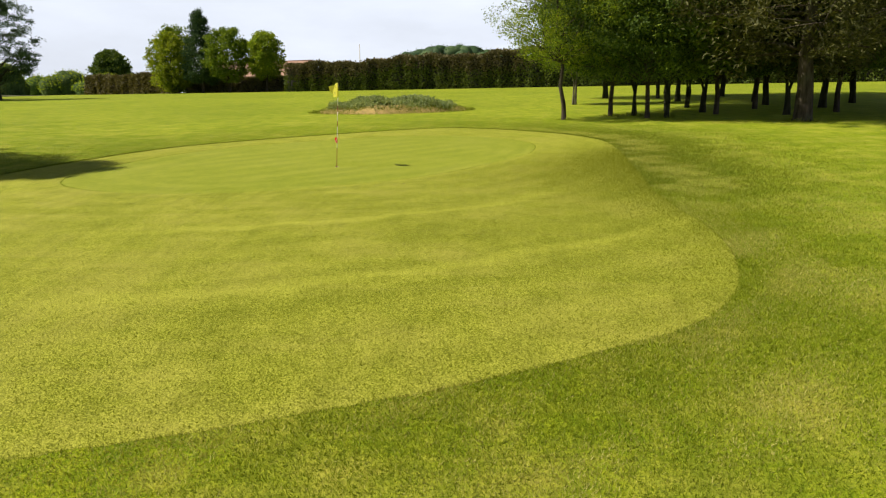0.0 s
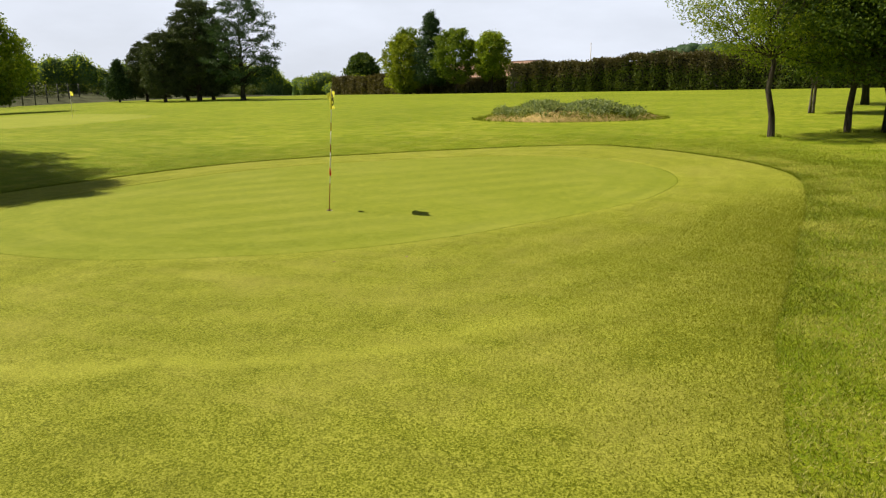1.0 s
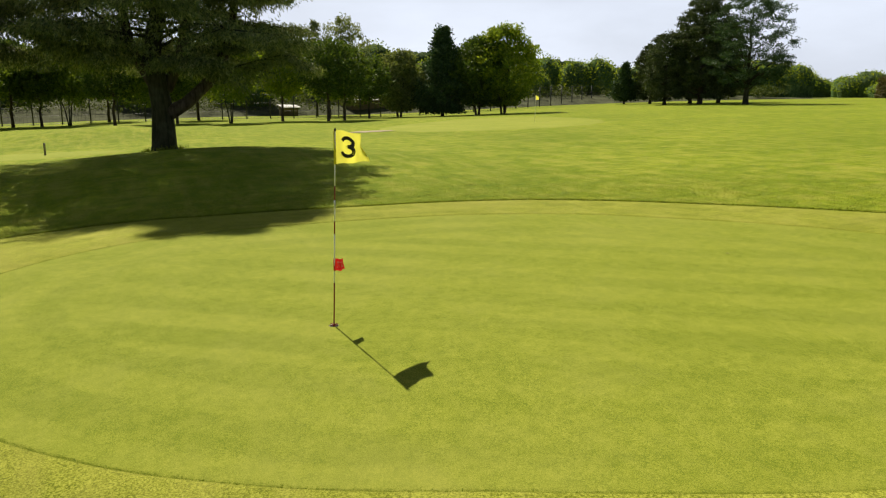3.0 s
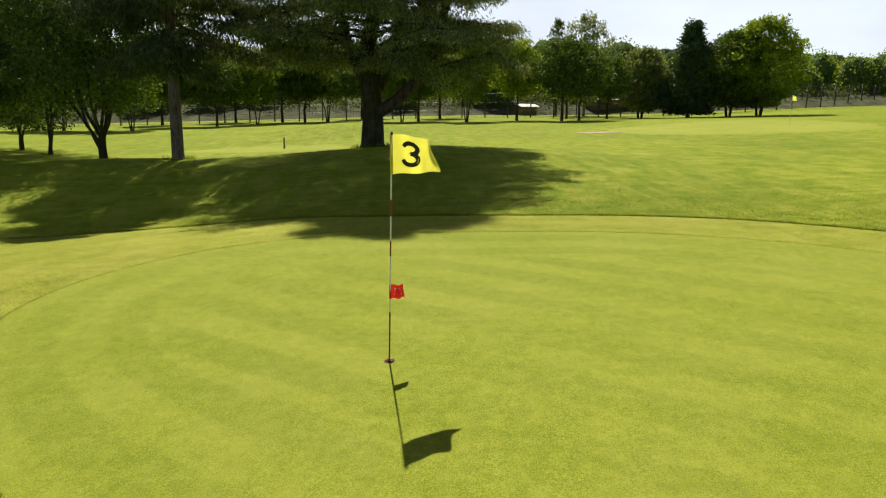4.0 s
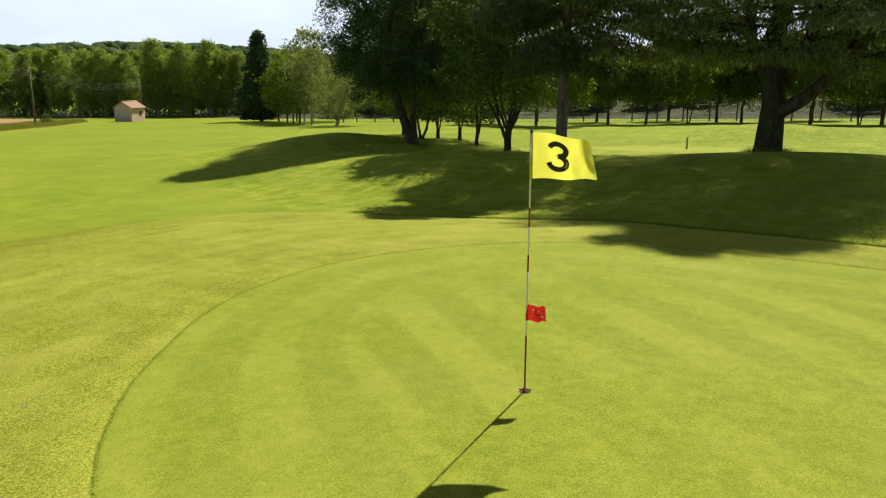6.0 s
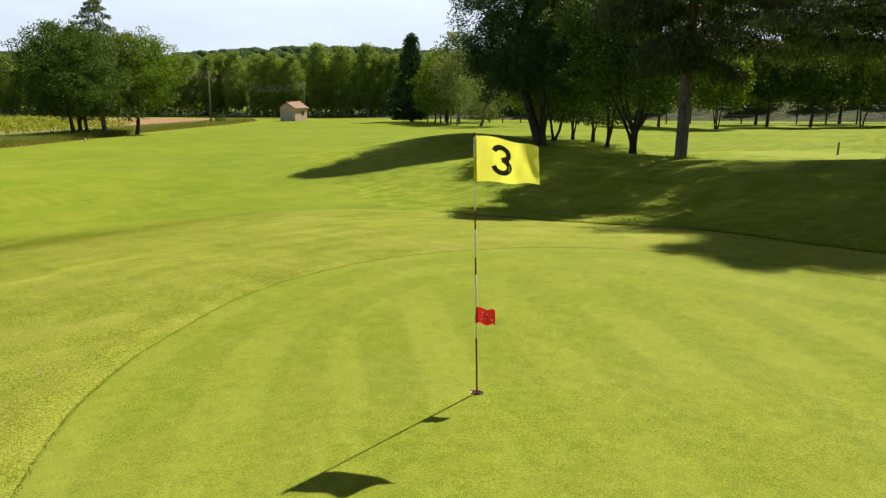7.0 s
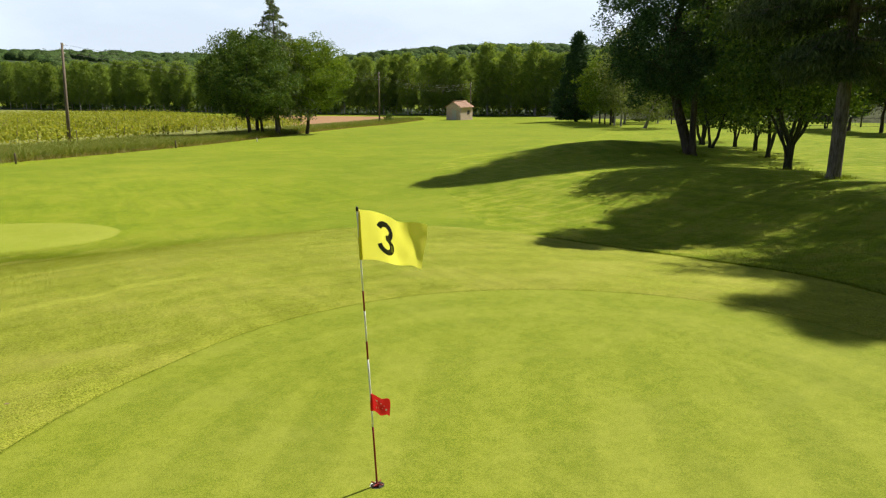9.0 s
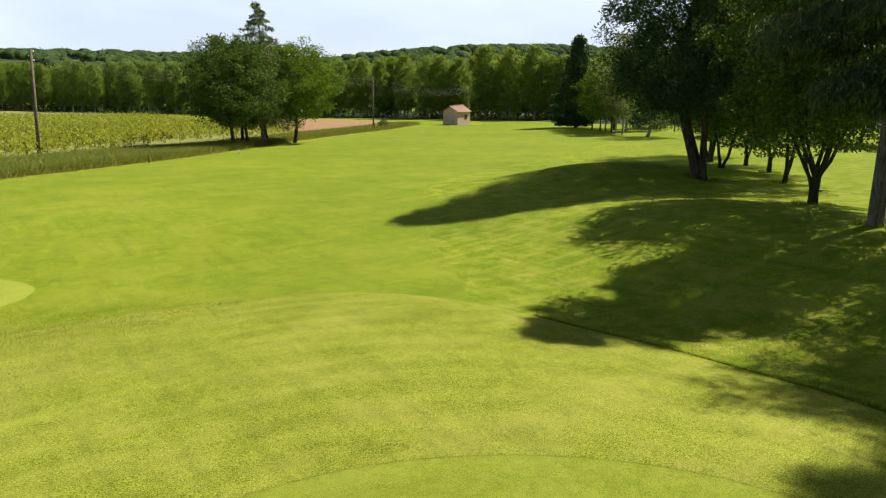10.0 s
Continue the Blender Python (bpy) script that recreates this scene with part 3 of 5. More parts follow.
def build_flagstick():
    f = thing("flagstick", "red and white flagstick with yellow flag numbered 3", "flagstick", (0, 0, 0.0))
    tip = Vector((0.122, 0.033, 2.126))
    bands = [(-0.08, 0.50, M_RED_PAINT, 0.0075), (0.50, 1.035, M_WHITE_PAINT, 0.0072), (1.035, 1.175, M_RED_PAINT, 0.007), (1.175, 1.40, M_WHITE_PAINT, 0.0068), (1.40, 1.55, M_RED_PAINT, 0.0066), (1.55, 2.115, M_WHITE_PAINT, 0.0064)]
    for a, b, m, r in bands:
        if a < 0:
            a = -0.006
        pts = [tip * ((a + (b - a) * i / 4) / tip.z) for i in range(5)]
        part("pole_section", Geo().tube(pts, [r] * 5, 12).mesh("pole_section", m, True), f, "dark red section" if m is M_RED_PAINT else "white section")
    part("pole_cap", Geo().tube([tip * 0.994, tip * 1.004, tip * 1.008], [0.010, 0.010, 0.006], 12).mesh("pole_cap", M_BLACK, True), f, "black end cap")
    # ferrule with its little fins at the hole
    g = Geo().tube([(0, 0, 0.001), (0, 0, 0.03)], [0.016, 0.010], 12)
    for i in range(4):
        a = i * math.pi / 2 + 0.5
        c, s = math.cos(a), math.sin(a)
        g.tube([(0.01 * c, 0.01 * s, 0.022), (0.052 * c, 0.052 * s, 0.026)], [0.006, 0.005], 6)
    part("ferrule", g.mesh("ferrule", M_RED_PAINT, True), f, "dark red ferrule")
    for name, z0, w, h, wave, dip, mat, bearing, seed in (("flag", 1.775, 0.49, 0.345, 0.065, 0.10, M_FLAG, (-0.56, 0.83), 3), ("pennant", 0.632, 0.155, 0.132, 0.016, 0.035, M_RED_CLOTH, (-0.45, 0.89), 8)):
        nx, ny = 22, 10
        rows, faces = wavy_cloth(w, h, nx, ny, wave, dip, seed)
        b = Vector((*bearing, 0)).normalized()
        o = tip * (z0 / tip.z)
        # cloth axes: along the wind, across it, up along the stick
        rot = Matrix((b, Vector((0, 0, 1)).cross(b), tip.normalized())).transposed().to_4x4()
        m4 = Matrix.Translation(o) @ rot
        g = Geo()
        g.add(rows, faces)
        flag = part(name, g.mesh(name, mat, True), f, "wind-blown yellow cloth flag" if name == "flag" else "small red cloth pennant")
        flag.matrix_local = m4
        if name == "flag":
            hem = part("sleeve", Geo().tube([(0.004, 0, h * i / 4) for i in range(5)], [0.0125] * 5, 12).mesh("sleeve", M_FLAG_HEM, True), flag, "darker yellow sleeve")
            three = strip_on_cloth("numeral", figure_three(0.42, 0.52, 0.25, 0.56, 0.056), rows, nx, ny, w, h, M_BLACK, 0.0025)
            part("numeral", three, flag, "black number 3")
        else:
            part("sleeve", Geo().tube([(0.003, 0, h * i / 4) for i in range(5)], [0.0105] * 5, 10).mesh("sleeve", M_RED_CLOTH, True), flag)
            bars = []
            for u0, u1, v0, v1 in ((0.30, 0.62, 0.66, 0.74), (0.34, 0.74, 0.50, 0.58), (0.46, 0.66, 0.38, 0.44), (0.28, 0.84, 0.22, 0.31)):
                bars.append([(u0, v0), (u1, v0), (u1, v1), (u0, v1)])
            part("lettering", strip_on_cloth("lettering", bars, rows, nx, ny, w, h, M_WHITE_PAINT, 0.0015), flag, "white bars of lettering")
    # the hole with its liner
    g = Geo()
    n = 32
    ring = lambda r, z: [(r * math.cos(2 * math.pi * i / n), r * math.sin(2 * math.pi * i / n), z) for i in range(n)]
    g.add(ring(0.056, 0.009) + ring(0.052, 0.007) + ring(0.051, 0.004), [(k * n + i, k * n + (i + 1) % n, (k + 1) * n + (i + 1) % n, (k + 1) * n + i) for k in range(2) for i in range(n)])
    cup = tagged(new("hole_cup", g.mesh("hole_cup", M_WHITE_PAINT, True)), "white cup liner sunk in the putting green", "hole cup")
    # flat disc just below the rim, the hole's shade put into its colour
    g = Geo()
    g.add(ring(0.051, 0.003), [tuple(range(n))])
    part("cup_shade", g.mesh("cup_shade", M_DARK), cup)


build_flagstick()


def build_far_flag(x, y, bearing):
    f = thing("flagstick", "distant flagstick with a small yellow flag", "flagstick", on_ground(x, y))
    part("pole_section", Geo().tube([(0, 0, 0), (0, 0, 1.1), (0, 0, 2.13)], [0.012] * 3, 8).mesh("pole_section", M_WHITE_PAINT, True), f)
    rows, faces = wavy_cloth(0.5, 0.36, 8, 5, 0.05, 0.14, 5)
    g = Geo()
    g.add(rows, faces)
    c = part("flag", g.mesh("flag", M_FLAG, True), f, "yellow flag")
    b = Vector((*bearing, 0)).normalized()
    c.matrix_local = Matrix.Translation((0, 0, 1.76)) @ Matrix((b, Vector((0, 0, 1)).cross(b), Vector((0, 0, 1)))).transposed().to_4x4()


build_far_flag(-43.4, 29.7, (-0.5, 0.8))


# ---- trees ----
def bend(rng, a, b, n, wob, sag=0.0):
    """A slightly crooked line from a to b."""
    a, b = np.array(a, float), np.array(b, float)
    ln = np.linalg.norm(b - a)
    pts = []
    for i in range(n + 1):
        s = i / n
        p = a + (b - a) * s + rng.normal(size=3) * wob * ln * math.sin(math.pi * s)
        p[2] -= sag * ln * s * s
        pts.append(p)
    return pts


def ball(rng, n):
    """Places spread evenly in a ball."""
    return unit(rng.normal(size=(n, 3))) * (rng.uniform(0, 1, n) ** 0.42)[:, None]


def grow(seed, height, base, env, trunk_r, limbs, rise, sag=0.0, stems=1, spread=0.12, lean=(0, 0), twigs=5, clump=0.55, flat=0.7, per=60, length=0.16, width=0.09, hang=0.0, outward=0.5, top=0.92, fill=0.35, flare=1.5, low_limbs=True, limb_r=0.34, clump_at=0.35, frond=False, fork=0.0, stem_lines=None, thin_top=0.4, bias=1.0):
    """Wood and leaves of one tree that stands at the origin. env(s): crown radius at share s of the crown's height."""
    rng = np.random.default_rng(seed)
    wood, cl, ot, seg = Geo(), [], [], []
    axes = []
    stem_r = trunk_r if stems == 1 else trunk_r * 0.95 / math.sqrt(stems) * 1.15
    if stem_lines:
        for pts, rs in stem_lines:
            wood.tube(pts, rs, 10)
            axes.append((np.array(pts, float), list(rs)))
        stems = len(stem_lines)
    for k in range(0 if stem_lines else stems):
        a = 2 * math.pi * (k + rng.uniform(-0.2, 0.2)) / max(stems, 1)
        off = 0.0 if stems == 1 else trunk_r * 0.9
        foot = np.array([off * math.cos(a), off * math.sin(a), -0.12])
        sp = 0.0 if stems == 1 else spread * height
        tipp = np.array([lean[0] + sp * math.cos(a), lean[1] + sp * math.sin(a), height * top * rng.uniform(0.93, 1.0)])
        pts = bend(rng, foot, tipp, 9, 0.012)
        if fork:
            for i, p in enumerate(pts):
                s = max(0.0, i / 9 - 0.04)
                grow_out = min(1.0, s * fork)
                p[0], p[1] = foot[0] + (p[0] - foot[0]) * 0 + sp * math.cos(a) * grow_out + lean[0] * s, foot[1] + sp * math.sin(a) * grow_out + lean[1] * s
        rs = [stem_r * (1 - 0.93 * (i / 9) ** 0.9) for i in range(10)]
        rs[0] *= flare
        pts.insert(1, pts[0] + (pts[1] - pts[0]) * 0.18)
        rs.insert(1, stem_r * 1.06)
        wood.tube(pts, rs, 9)
        axes.append((np.array(pts), rs))
    for i in range(limbs):
        pts, rs = axes[i % stems]
        s = ((i + 0.5) / limbs) ** bias
        zc = base + (height - base) * (s * 0.96)
        start_z = zc - rise * float(env(s)) * rng.uniform(0.6, 1.0)
        start_z = min(max(start_z, base * (0.55 if low_limbs else 0.95)), height * top * 0.97)
        j = int(np.clip(np.searchsorted(pts[:, 2], start_z), 1, len(pts) - 1))
        f = (start_z - pts[j - 1, 2]) / max(pts[j, 2] - pts[j - 1, 2], 1e-6)
        a0 = pts[j - 1] + (pts[j] - pts[j - 1]) * f
        r0 = rs[j - 1] + (rs[j] - rs[j - 1]) * f
        az = i * 2.39996 + rng.uniform(-0.5, 0.5)
        reach = float(env(s)) * rng.uniform(0.70, 1.06)
        end = np.array([lean[0] * s + reach * math.cos(az), lean[1] * s + reach * math.sin(az), zc + rng.normal() * 0.25])
        line = bend(rng, a0, end, 6, 0.03, sag)
        lr = max(r0 * limb_r * rng.uniform(0.8, 1.2), 0.012)
        wood.tube(line, [lr * (1 - 0.85 * q / 6) for q in range(7)], 5)
        for q in range(twigs):
            u = clump_at + (1 - clump_at) * (q + rng.uniform(0.2, 1)) / twigs
            j2 = min(int(u * 6), 5)
            p = line[j2] + (line[j2 + 1] - line[j2]) * (u * 6 - j2)
            if frond:
                ahead = unit(line[j2 + 1] - line[j2])
                across = np.array([-ahead[1], ahead[0], 0.0]) * (1 if q % 2 else -1)
                ln = reach * 0.42 * (1.15 - 0.75 * u) * rng.uniform(0.7, 1.2)
                e = p + (across * 0.8 + ahead * 0.65) * ln + np.array([0, 0, -frond * ln * rng.uniform(0.4, 1.0)])
                seg.append((p, e))
            else:
                e = p + rng.normal(size=3) * np.array([1, 1, 0.45]) * reach * 0.26
                # keep the clump inside the crown's own shape
                sz = min(max((e[2] - base) / (height - base), 0.0), 1.0)
                lim = float(env(sz)) * 1.05
                off = e[:2] - np.array(lean) * sz
                rr = np.hypot(*off)
                if rr > lim:
                    e[:2] = np.array(lean) * sz + off * lim / rr
            if q % 2 == 0:
                wood.tube([p, (p + e) / 2 + np.array([0, 0, 0.05]), e], [lr * 0.3, lr * 0.2, lr * 0.08], 4)
            cl.append(e)
            o = e - np.array([lean[0] * s, lean[1] * s, e[2] - 0.2])
            ot.append(o)
    if frond:
        seg = np.array(seg)
        n = len(seg)
        high = np.clip((seg[:, 0, 2] - base) / (height - base), 0, 1)
        idx = np.repeat(np.arange(n), np.maximum((per * (1.25 - thin_top * high) * rng.uniform(0.6, 1.4, n)).astype(int), 1))
        s = rng.uniform(0, 1, len(idx))[:, None]
        at = seg[idx, 0] + (seg[idx, 1] - seg[idx, 0]) * s + rng.normal(size=(len(idx), 3)) * np.array([0.10, 0.10, 0.06]) * clump
        o = unit(seg[idx, 1] - seg[idx, 0])
        return wood, leaves(rng, at, o, length, width, hang, outward)
    extra = int(len(cl) * fill)
    for _ in range(extra):
        s, az = rng.uniform(0.02, 0.98) ** bias, rng.uniform(0, 2 * math.pi)
        r = float(env(s)) * math.sqrt(rng.uniform(0.25, 1.0)) * 0.92
        e = np.array([lean[0] * s + r * math.cos(az), lean[1] * s + r * math.sin(az), base + (height - base) * s])
        cl.append(e)
        ot.append(np.array([math.cos(az), math.sin(az), 0.4]))
    cl, ot = np.array(cl), unit(np.array(ot))
    size = clump * rng.uniform(0.6, 1.35, len(cl))
    many = np.maximum((per * rng.uniform(0.5, 1.4, len(cl))).astype(int), 3)
    idx = np.repeat(np.arange(len(cl)), many)
    at = cl[idx] + ball(rng, len(idx)) * size[idx][:, None] * np.array([1, 1, flat])
    if hang > 0.6:
        at[:, 2] -= np.abs(rng.normal(size=len(idx))) * size[idx] * 0.35 * hang
    at[:, 2] = np.maximum(at[:, 2], base * 0.62)
    return wood, leaves(rng, at, unit(ot[idx] + 0.6 * (at - cl[idx]) / size[idx][:, None]), length, width, hang, outward)


def fan(seed, count, r, slope, height, fork=(0.2, 0.9), curve=0.5):
    """Stems that rise from one foot, part at different heights and curve upright."""
    rng = np.random.default_rng(seed)
    lines = []
    for k in range(count):
        a = 2 * math.pi * (k + rng.uniform(-0.25, 0.25)) / count
        c, s = math.cos(a), math.sin(a)
        f = rng.uniform(*fork)
        tilt = slope * rng.uniform(0.15, 1.5)
        top = height * rng.uniform(0.75, 0.95)
        r0 = r * rng.uniform(0.75, 1.1)
        pts, rs = [], []
        for z in (-0.12, min(0.12, f * 0.6), *(f + (top - f) * q for q in (0, 0.06, 0.13, 0.22, 0.35, 0.55, 1))):
            u = max(0.0, z - f)
            out = r * 1.1 + tilt * u / (1 + curve * u * 0.35) + (0.05 * math.sin(3 * z + k) if z > 0.5 else 0)
            side = 0.06 * math.sin(2.1 * z + 2 * k) * min(1, max(z, 0))
            pts.append((out * c - side * s, out * s + side * c, z))
            rs.append(r0 * (1.35 if z < 0 else 1.1 if z < 0.2 else 1 - 0.9 * (max(z, 0) / top) ** 0.8))
        lines.append((pts, rs))
    return lines


def tree(name, label, category, x, y, bark, leaf, turn=0.0, group="", scale=1.0, **how):
    t = thing(name, label, category, on_ground(x, y, -0.02), group, "", turn)
    right_up = how.pop("right_up", None)
    wood, leaf_quads = grow(**how)
    if right_up:
        # the top bends back over the foot: from a height, so much sideways for each metre up
        z0, bx, by = right_up
        up = np.maximum(leaf_quads[..., 2] - z0, 0.0)
        leaf_quads = leaf_quads + np.stack([up * bx, up * by, 0 * up], -1)
        wood.v = [(x_ + max(z_ - z0, 0) * bx, y_ + max(z_ - z0, 0) * by, z_) for x_, y_, z_ in wood.v]
    part("trunk", wood.mesh("trunk", bark, True), t)
    part("crown", quads_mesh("crown", leaf_quads, leaf), t)
    t.scale = (scale, scale, scale)
    return t


def again(t, x, y, turn, scale=1.0, dz=-0.02):
    c = copy_thing(t, pose(*on_ground(x, y, dz), 0, 0, turn))
    c.scale = (scale, scale, scale)
    return c


def egg(r, fat=0.42):
    """Crown radius of a rounded crown, fattest at a share of its height."""
    def f(s):
        s = min(max(s, 0.0), 1.0)
        u = (s - fat) / ((1 - fat) if s > fat else (fat + 0.12))
        return r * math.sqrt(max(1 - u * u, 0.02))
    return f


def cone(r, power=0.8, foot=0.12):
    def f(s):
        s = min(max(s, 0.0), 1.0)
        return r * max((1 - s) ** power, 0.04) * min(1.0, 0.55 + s / foot * 0.45 if s < foot else 1.0)
    return f


# trees round the mound west of the green
cedar = tree("cedar_tree", "large spreading cedar with drooping grey-green branches on a mound", "tree", -21.17, -0.27, M_BARK_IVY, M_NEEDLE, seed=11, height=16.8, base=3.5, thin_top=0.95, env=cone(7.3, 0.62, 0.10), trunk_r=0.43,
             limbs=88, rise=0.20, sag=0.12, twigs=20, clump=1.6, per=190, length=0.17, width=0.04, hang=1.0, outward=0.6, flare=1.25, limb_r=0.24, clump_at=0.15, frond=0.36)
low = Geo()
low.tube([(0.1, 0.25, 1.35), (0.15, 0.9, 1.75), (0.2, 1.7, 2.5), (0.3, 2.35, 3.6), (0.3, 2.75, 5.2), (0.2, 3.1, 7.2)], [0.26, 0.23, 0.21, 0.19, 0.15, 0.06], 9)
low.tube([(-0.1, 0.2, 2.2), (-0.2, 0.9, 3.6), (-0.3, 1.2, 5.6), (-0.2, 1.3, 8)], [0.24, 0.2, 0.17, 0.08], 8)
low.tube([(0, -0.15, 2.3), (-0.2, -0.8, 3.5), (-0.3, -1.1, 5.2), (-0.2, -1.2, 8)], [0.22, 0.17, 0.14, 0.07], 8)
part("limb", low.mesh("limb", M_BARK, True), cedar, "thick rising lower limbs")
tree("spruce_tree", "tall dark drooping spruce with a bare grey trunk", "tree", -20.49, -7.31, M_BARK_GREY, M_NEEDLE_PINE, seed=12, height=14.2, base=3.4, env=cone(3.9, 0.6, 0.1), trunk_r=0.24,
     stem_lines=[([(0, 0, -0.12), (0, 0, 0.15), (0.02, 0.02, 3), (0, 0.05, 8), (0, 0.05, 13.5)], [0.31, 0.22, 0.195, 0.14, 0.03])],
     limbs=66, rise=0.05, sag=0.20, twigs=12, clump=1.5, per=120, length=0.19, width=0.04, hang=1.3, outward=0.4, low_limbs=False, flare=1.35, clump_at=0.12, frond=0.55)
tree("broadleaf_tree", "many-stemmed broadleaf tree with a dense dark crown", "tree", -25.77, -11.87, M_BARK_IVY, M_LEAF_DARK, seed=13, height=10.8, base=3.1, env=egg(4.1, 0.4), trunk_r=0.30,
     lean=(0.0, 0.9), limbs=50, rise=0.5, stem_lines=fan(13, 8, 0.085, 0.78, 10.5, (0.3, 1.3)), twigs=8, clump=0.68, per=92, length=0.15, width=0.10, fill=0.45)
slim = dict(height=10.5, base=2.3, env=egg(3.6, 0.45), trunk_r=0.20, limbs=32, rise=0.5, twigs=6, clump=0.78, per=84, length=0.15, width=0.10, fill=0.45)
ivy_tree = tree("broadleaf_tree", "ivy-clad slim broadleaf tree in a dark grove", "tree", -33.0, -17.21, M_BARK_IVY, M_LEAF_DARK, group="grove beside the mound", seed=14, stem_lines=fan(14, 2, 0.11, 0.4, 10, (0.1, 0.4)), **slim)
ivy_tree_b = tree("broadleaf_tree", "ivy-clad slim broadleaf tree in a dark grove", "tree", -37.0, -20.5, M_BARK_IVY, M_LEAF, group="grove beside the mound", seed=15, stem_lines=fan(17, 3, 0.085, 0.4, 10, (0.2, 1.4)), lean=(0.6, -0.4), **slim)
for x, y, turn, sc, src in ((-36.6, -23.2, 70, 0.95, ivy_tree), (-40.6, -24.2, 150, 1.0, ivy_tree_b), (-41.8, -27.6, 240, 1.05, ivy_tree), (-46.5, -31.0, 20, 1.0, ivy_tree_b)):
    again(src, x, y, turn, sc)
twin = [([(0, 0.05, -0.15), (0, 0.0, 0.15), (0, -0.45, 1.2), (-0.1, -1.05, 2.5), (-0.2, -1.5, 3.8), (-0.3, -1.9, 6), (-0.3, -2.0, 10), (-0.3, -2.0, 16.5)], [0.44, 0.33, 0.27, 0.25, 0.24, 0.20, 0.14, 0.03]),
        ([(0.05, 0.30, -0.15), (0.05, 0.25, 0.15), (0, 0.12, 1.3), (0, 0.10, 3.3), (0.1, 0.1, 6), (0.1, 0.2, 10), (0.1, 0.2, 13.5)], [0.28, 0.19, 0.16, 0.14, 0.12, 0.08, 0.02])]
tree("cypress_tree", "tall dark twin-trunked cypress at the grove's edge", "tree", -29.9, -19.78, M_BARK, M_NEEDLE_DARK, seed=16, height=19.6, base=3.7, env=cone(5.6, 0.95, 0.12), trunk_r=0.36, bias=1.45,
     limbs=84, rise=0.45, stem_lines=twin, lean=(-0.6, -5.0), right_up=(6.5, 0.03, 0.39), twigs=8, clump=0.62, flat=1.1, per=150, length=0.17, width=0.07, outward=0.9, fill=0.4, low_limbs=False)

# far group past the fairway's bend
tree("cypress_tree", "dark conical conifer in the far group", "tree", -83, -82, M_BARK, M_NEEDLE_DARK, seed=21, height=14.5, base=0.9, env=cone(4.5, 0.85, 0.08), trunk_r=0.3, bias=1.6,
     limbs=64, rise=0.25, twigs=6, clump=0.75, per=38, length=0.42, width=0.2, fill=0.4)
thin = dict(height=9.5, base=2.2, env=egg(2.6, 0.5), trunk_r=0.13, limbs=24, rise=0.6, twigs=5, clump=0.7, per=26, length=0.30, width=0.17, fill=0.3)
birch = tree("birch_tree", "slim pale-leaved birch in the far group", "tree", -72.5, -64, M_BARK_PALE, M_LEAF_PALE, group="far group of slim trees", seed=22, **thin)
far_slim = tree("broadleaf_tree", "slim broadleaf tree in the far group", "tree", -78, -72, M_BARK, M_LEAF, group="far group of slim trees", seed=23, **thin)
for x, y, turn, sc, src in ((-80, -75.5, 40, 1.0, far_slim), (-76, -69, 100, 0.9, far_slim), (-74.5, -66.5, 190, 0.95, far_slim), (-70.5, -61, 250, 1.05, birch), (-82, -73, 300, 1.25, far_slim), (-79, -68, 10, 1.42, birch), (-86, -77, 80, 1.1, far_slim), (-90, -72, 140, 1.1, far_slim), (-84, -66, 200, 1.15, birch)):
    again(src, x, y, turn, sc)
tree("birch_tree", "leaning weeping birch with pale hanging leaves", "tree", -67.8, -54.8, M_BARK_PALE, M_LEAF_PALE, seed=24, height=10.5, base=1.8, env=egg(4.0, 0.5), trunk_r=0.2, lean=(-1.0, 3.2),
     limbs=28, rise=0.5, sag=0.25, twigs=6, clump=0.9, per=34, length=0.34, width=0.12, hang=1.2, fill=0.3)

# group beside the vineyard
round_how = dict(height=9.9, base=3.2, env=egg(4.6, 0.42), trunk_r=0.21, limbs=40, rise=0.5, twigs=6, clump=0.78, per=96, length=0.19, width=0.12, fill=0.4)
oak_a = tree("broadleaf_tree", "rounded dark-leaved tree beside the vineyard", "tree", -21.6, -64.4, M_BARK, M_LEAF_DARK, group="trees beside the vineyard", seed=31, **round_how)
oak_b = tree("broadleaf_tree", "rounded fresh green tree beside the vineyard", "tree", -29.7, -69.3, M_BARK, M_LEAF, group="trees beside the vineyard", seed=32, lean=(-0.6, 0.5), **round_how)
again(oak_a, -24.2, -69.5, 120, 1.0)
again(oak_b, -27.6, -71.5, 200, 1.02)
again(oak_a, -23.6, -66.4, 60, 0.82)
tree("cedar_tree", "slender young cedar rising over its neighbours", "tree", -25.6, -67.2, M_BARK_GREY, M_NEEDLE, seed=33, height=13.9, base=2.6, env=cone(4.6, 0.62, 0.1), trunk_r=0.24, top=0.99, thin_top=0.2,
     limbs=110, rise=0.25, sag=0.30, twigs=9, clump=0.35, per=10, length=0.34, width=0.07, hang=1.2, outward=0.7, clump_at=0.10, frond=0.55)

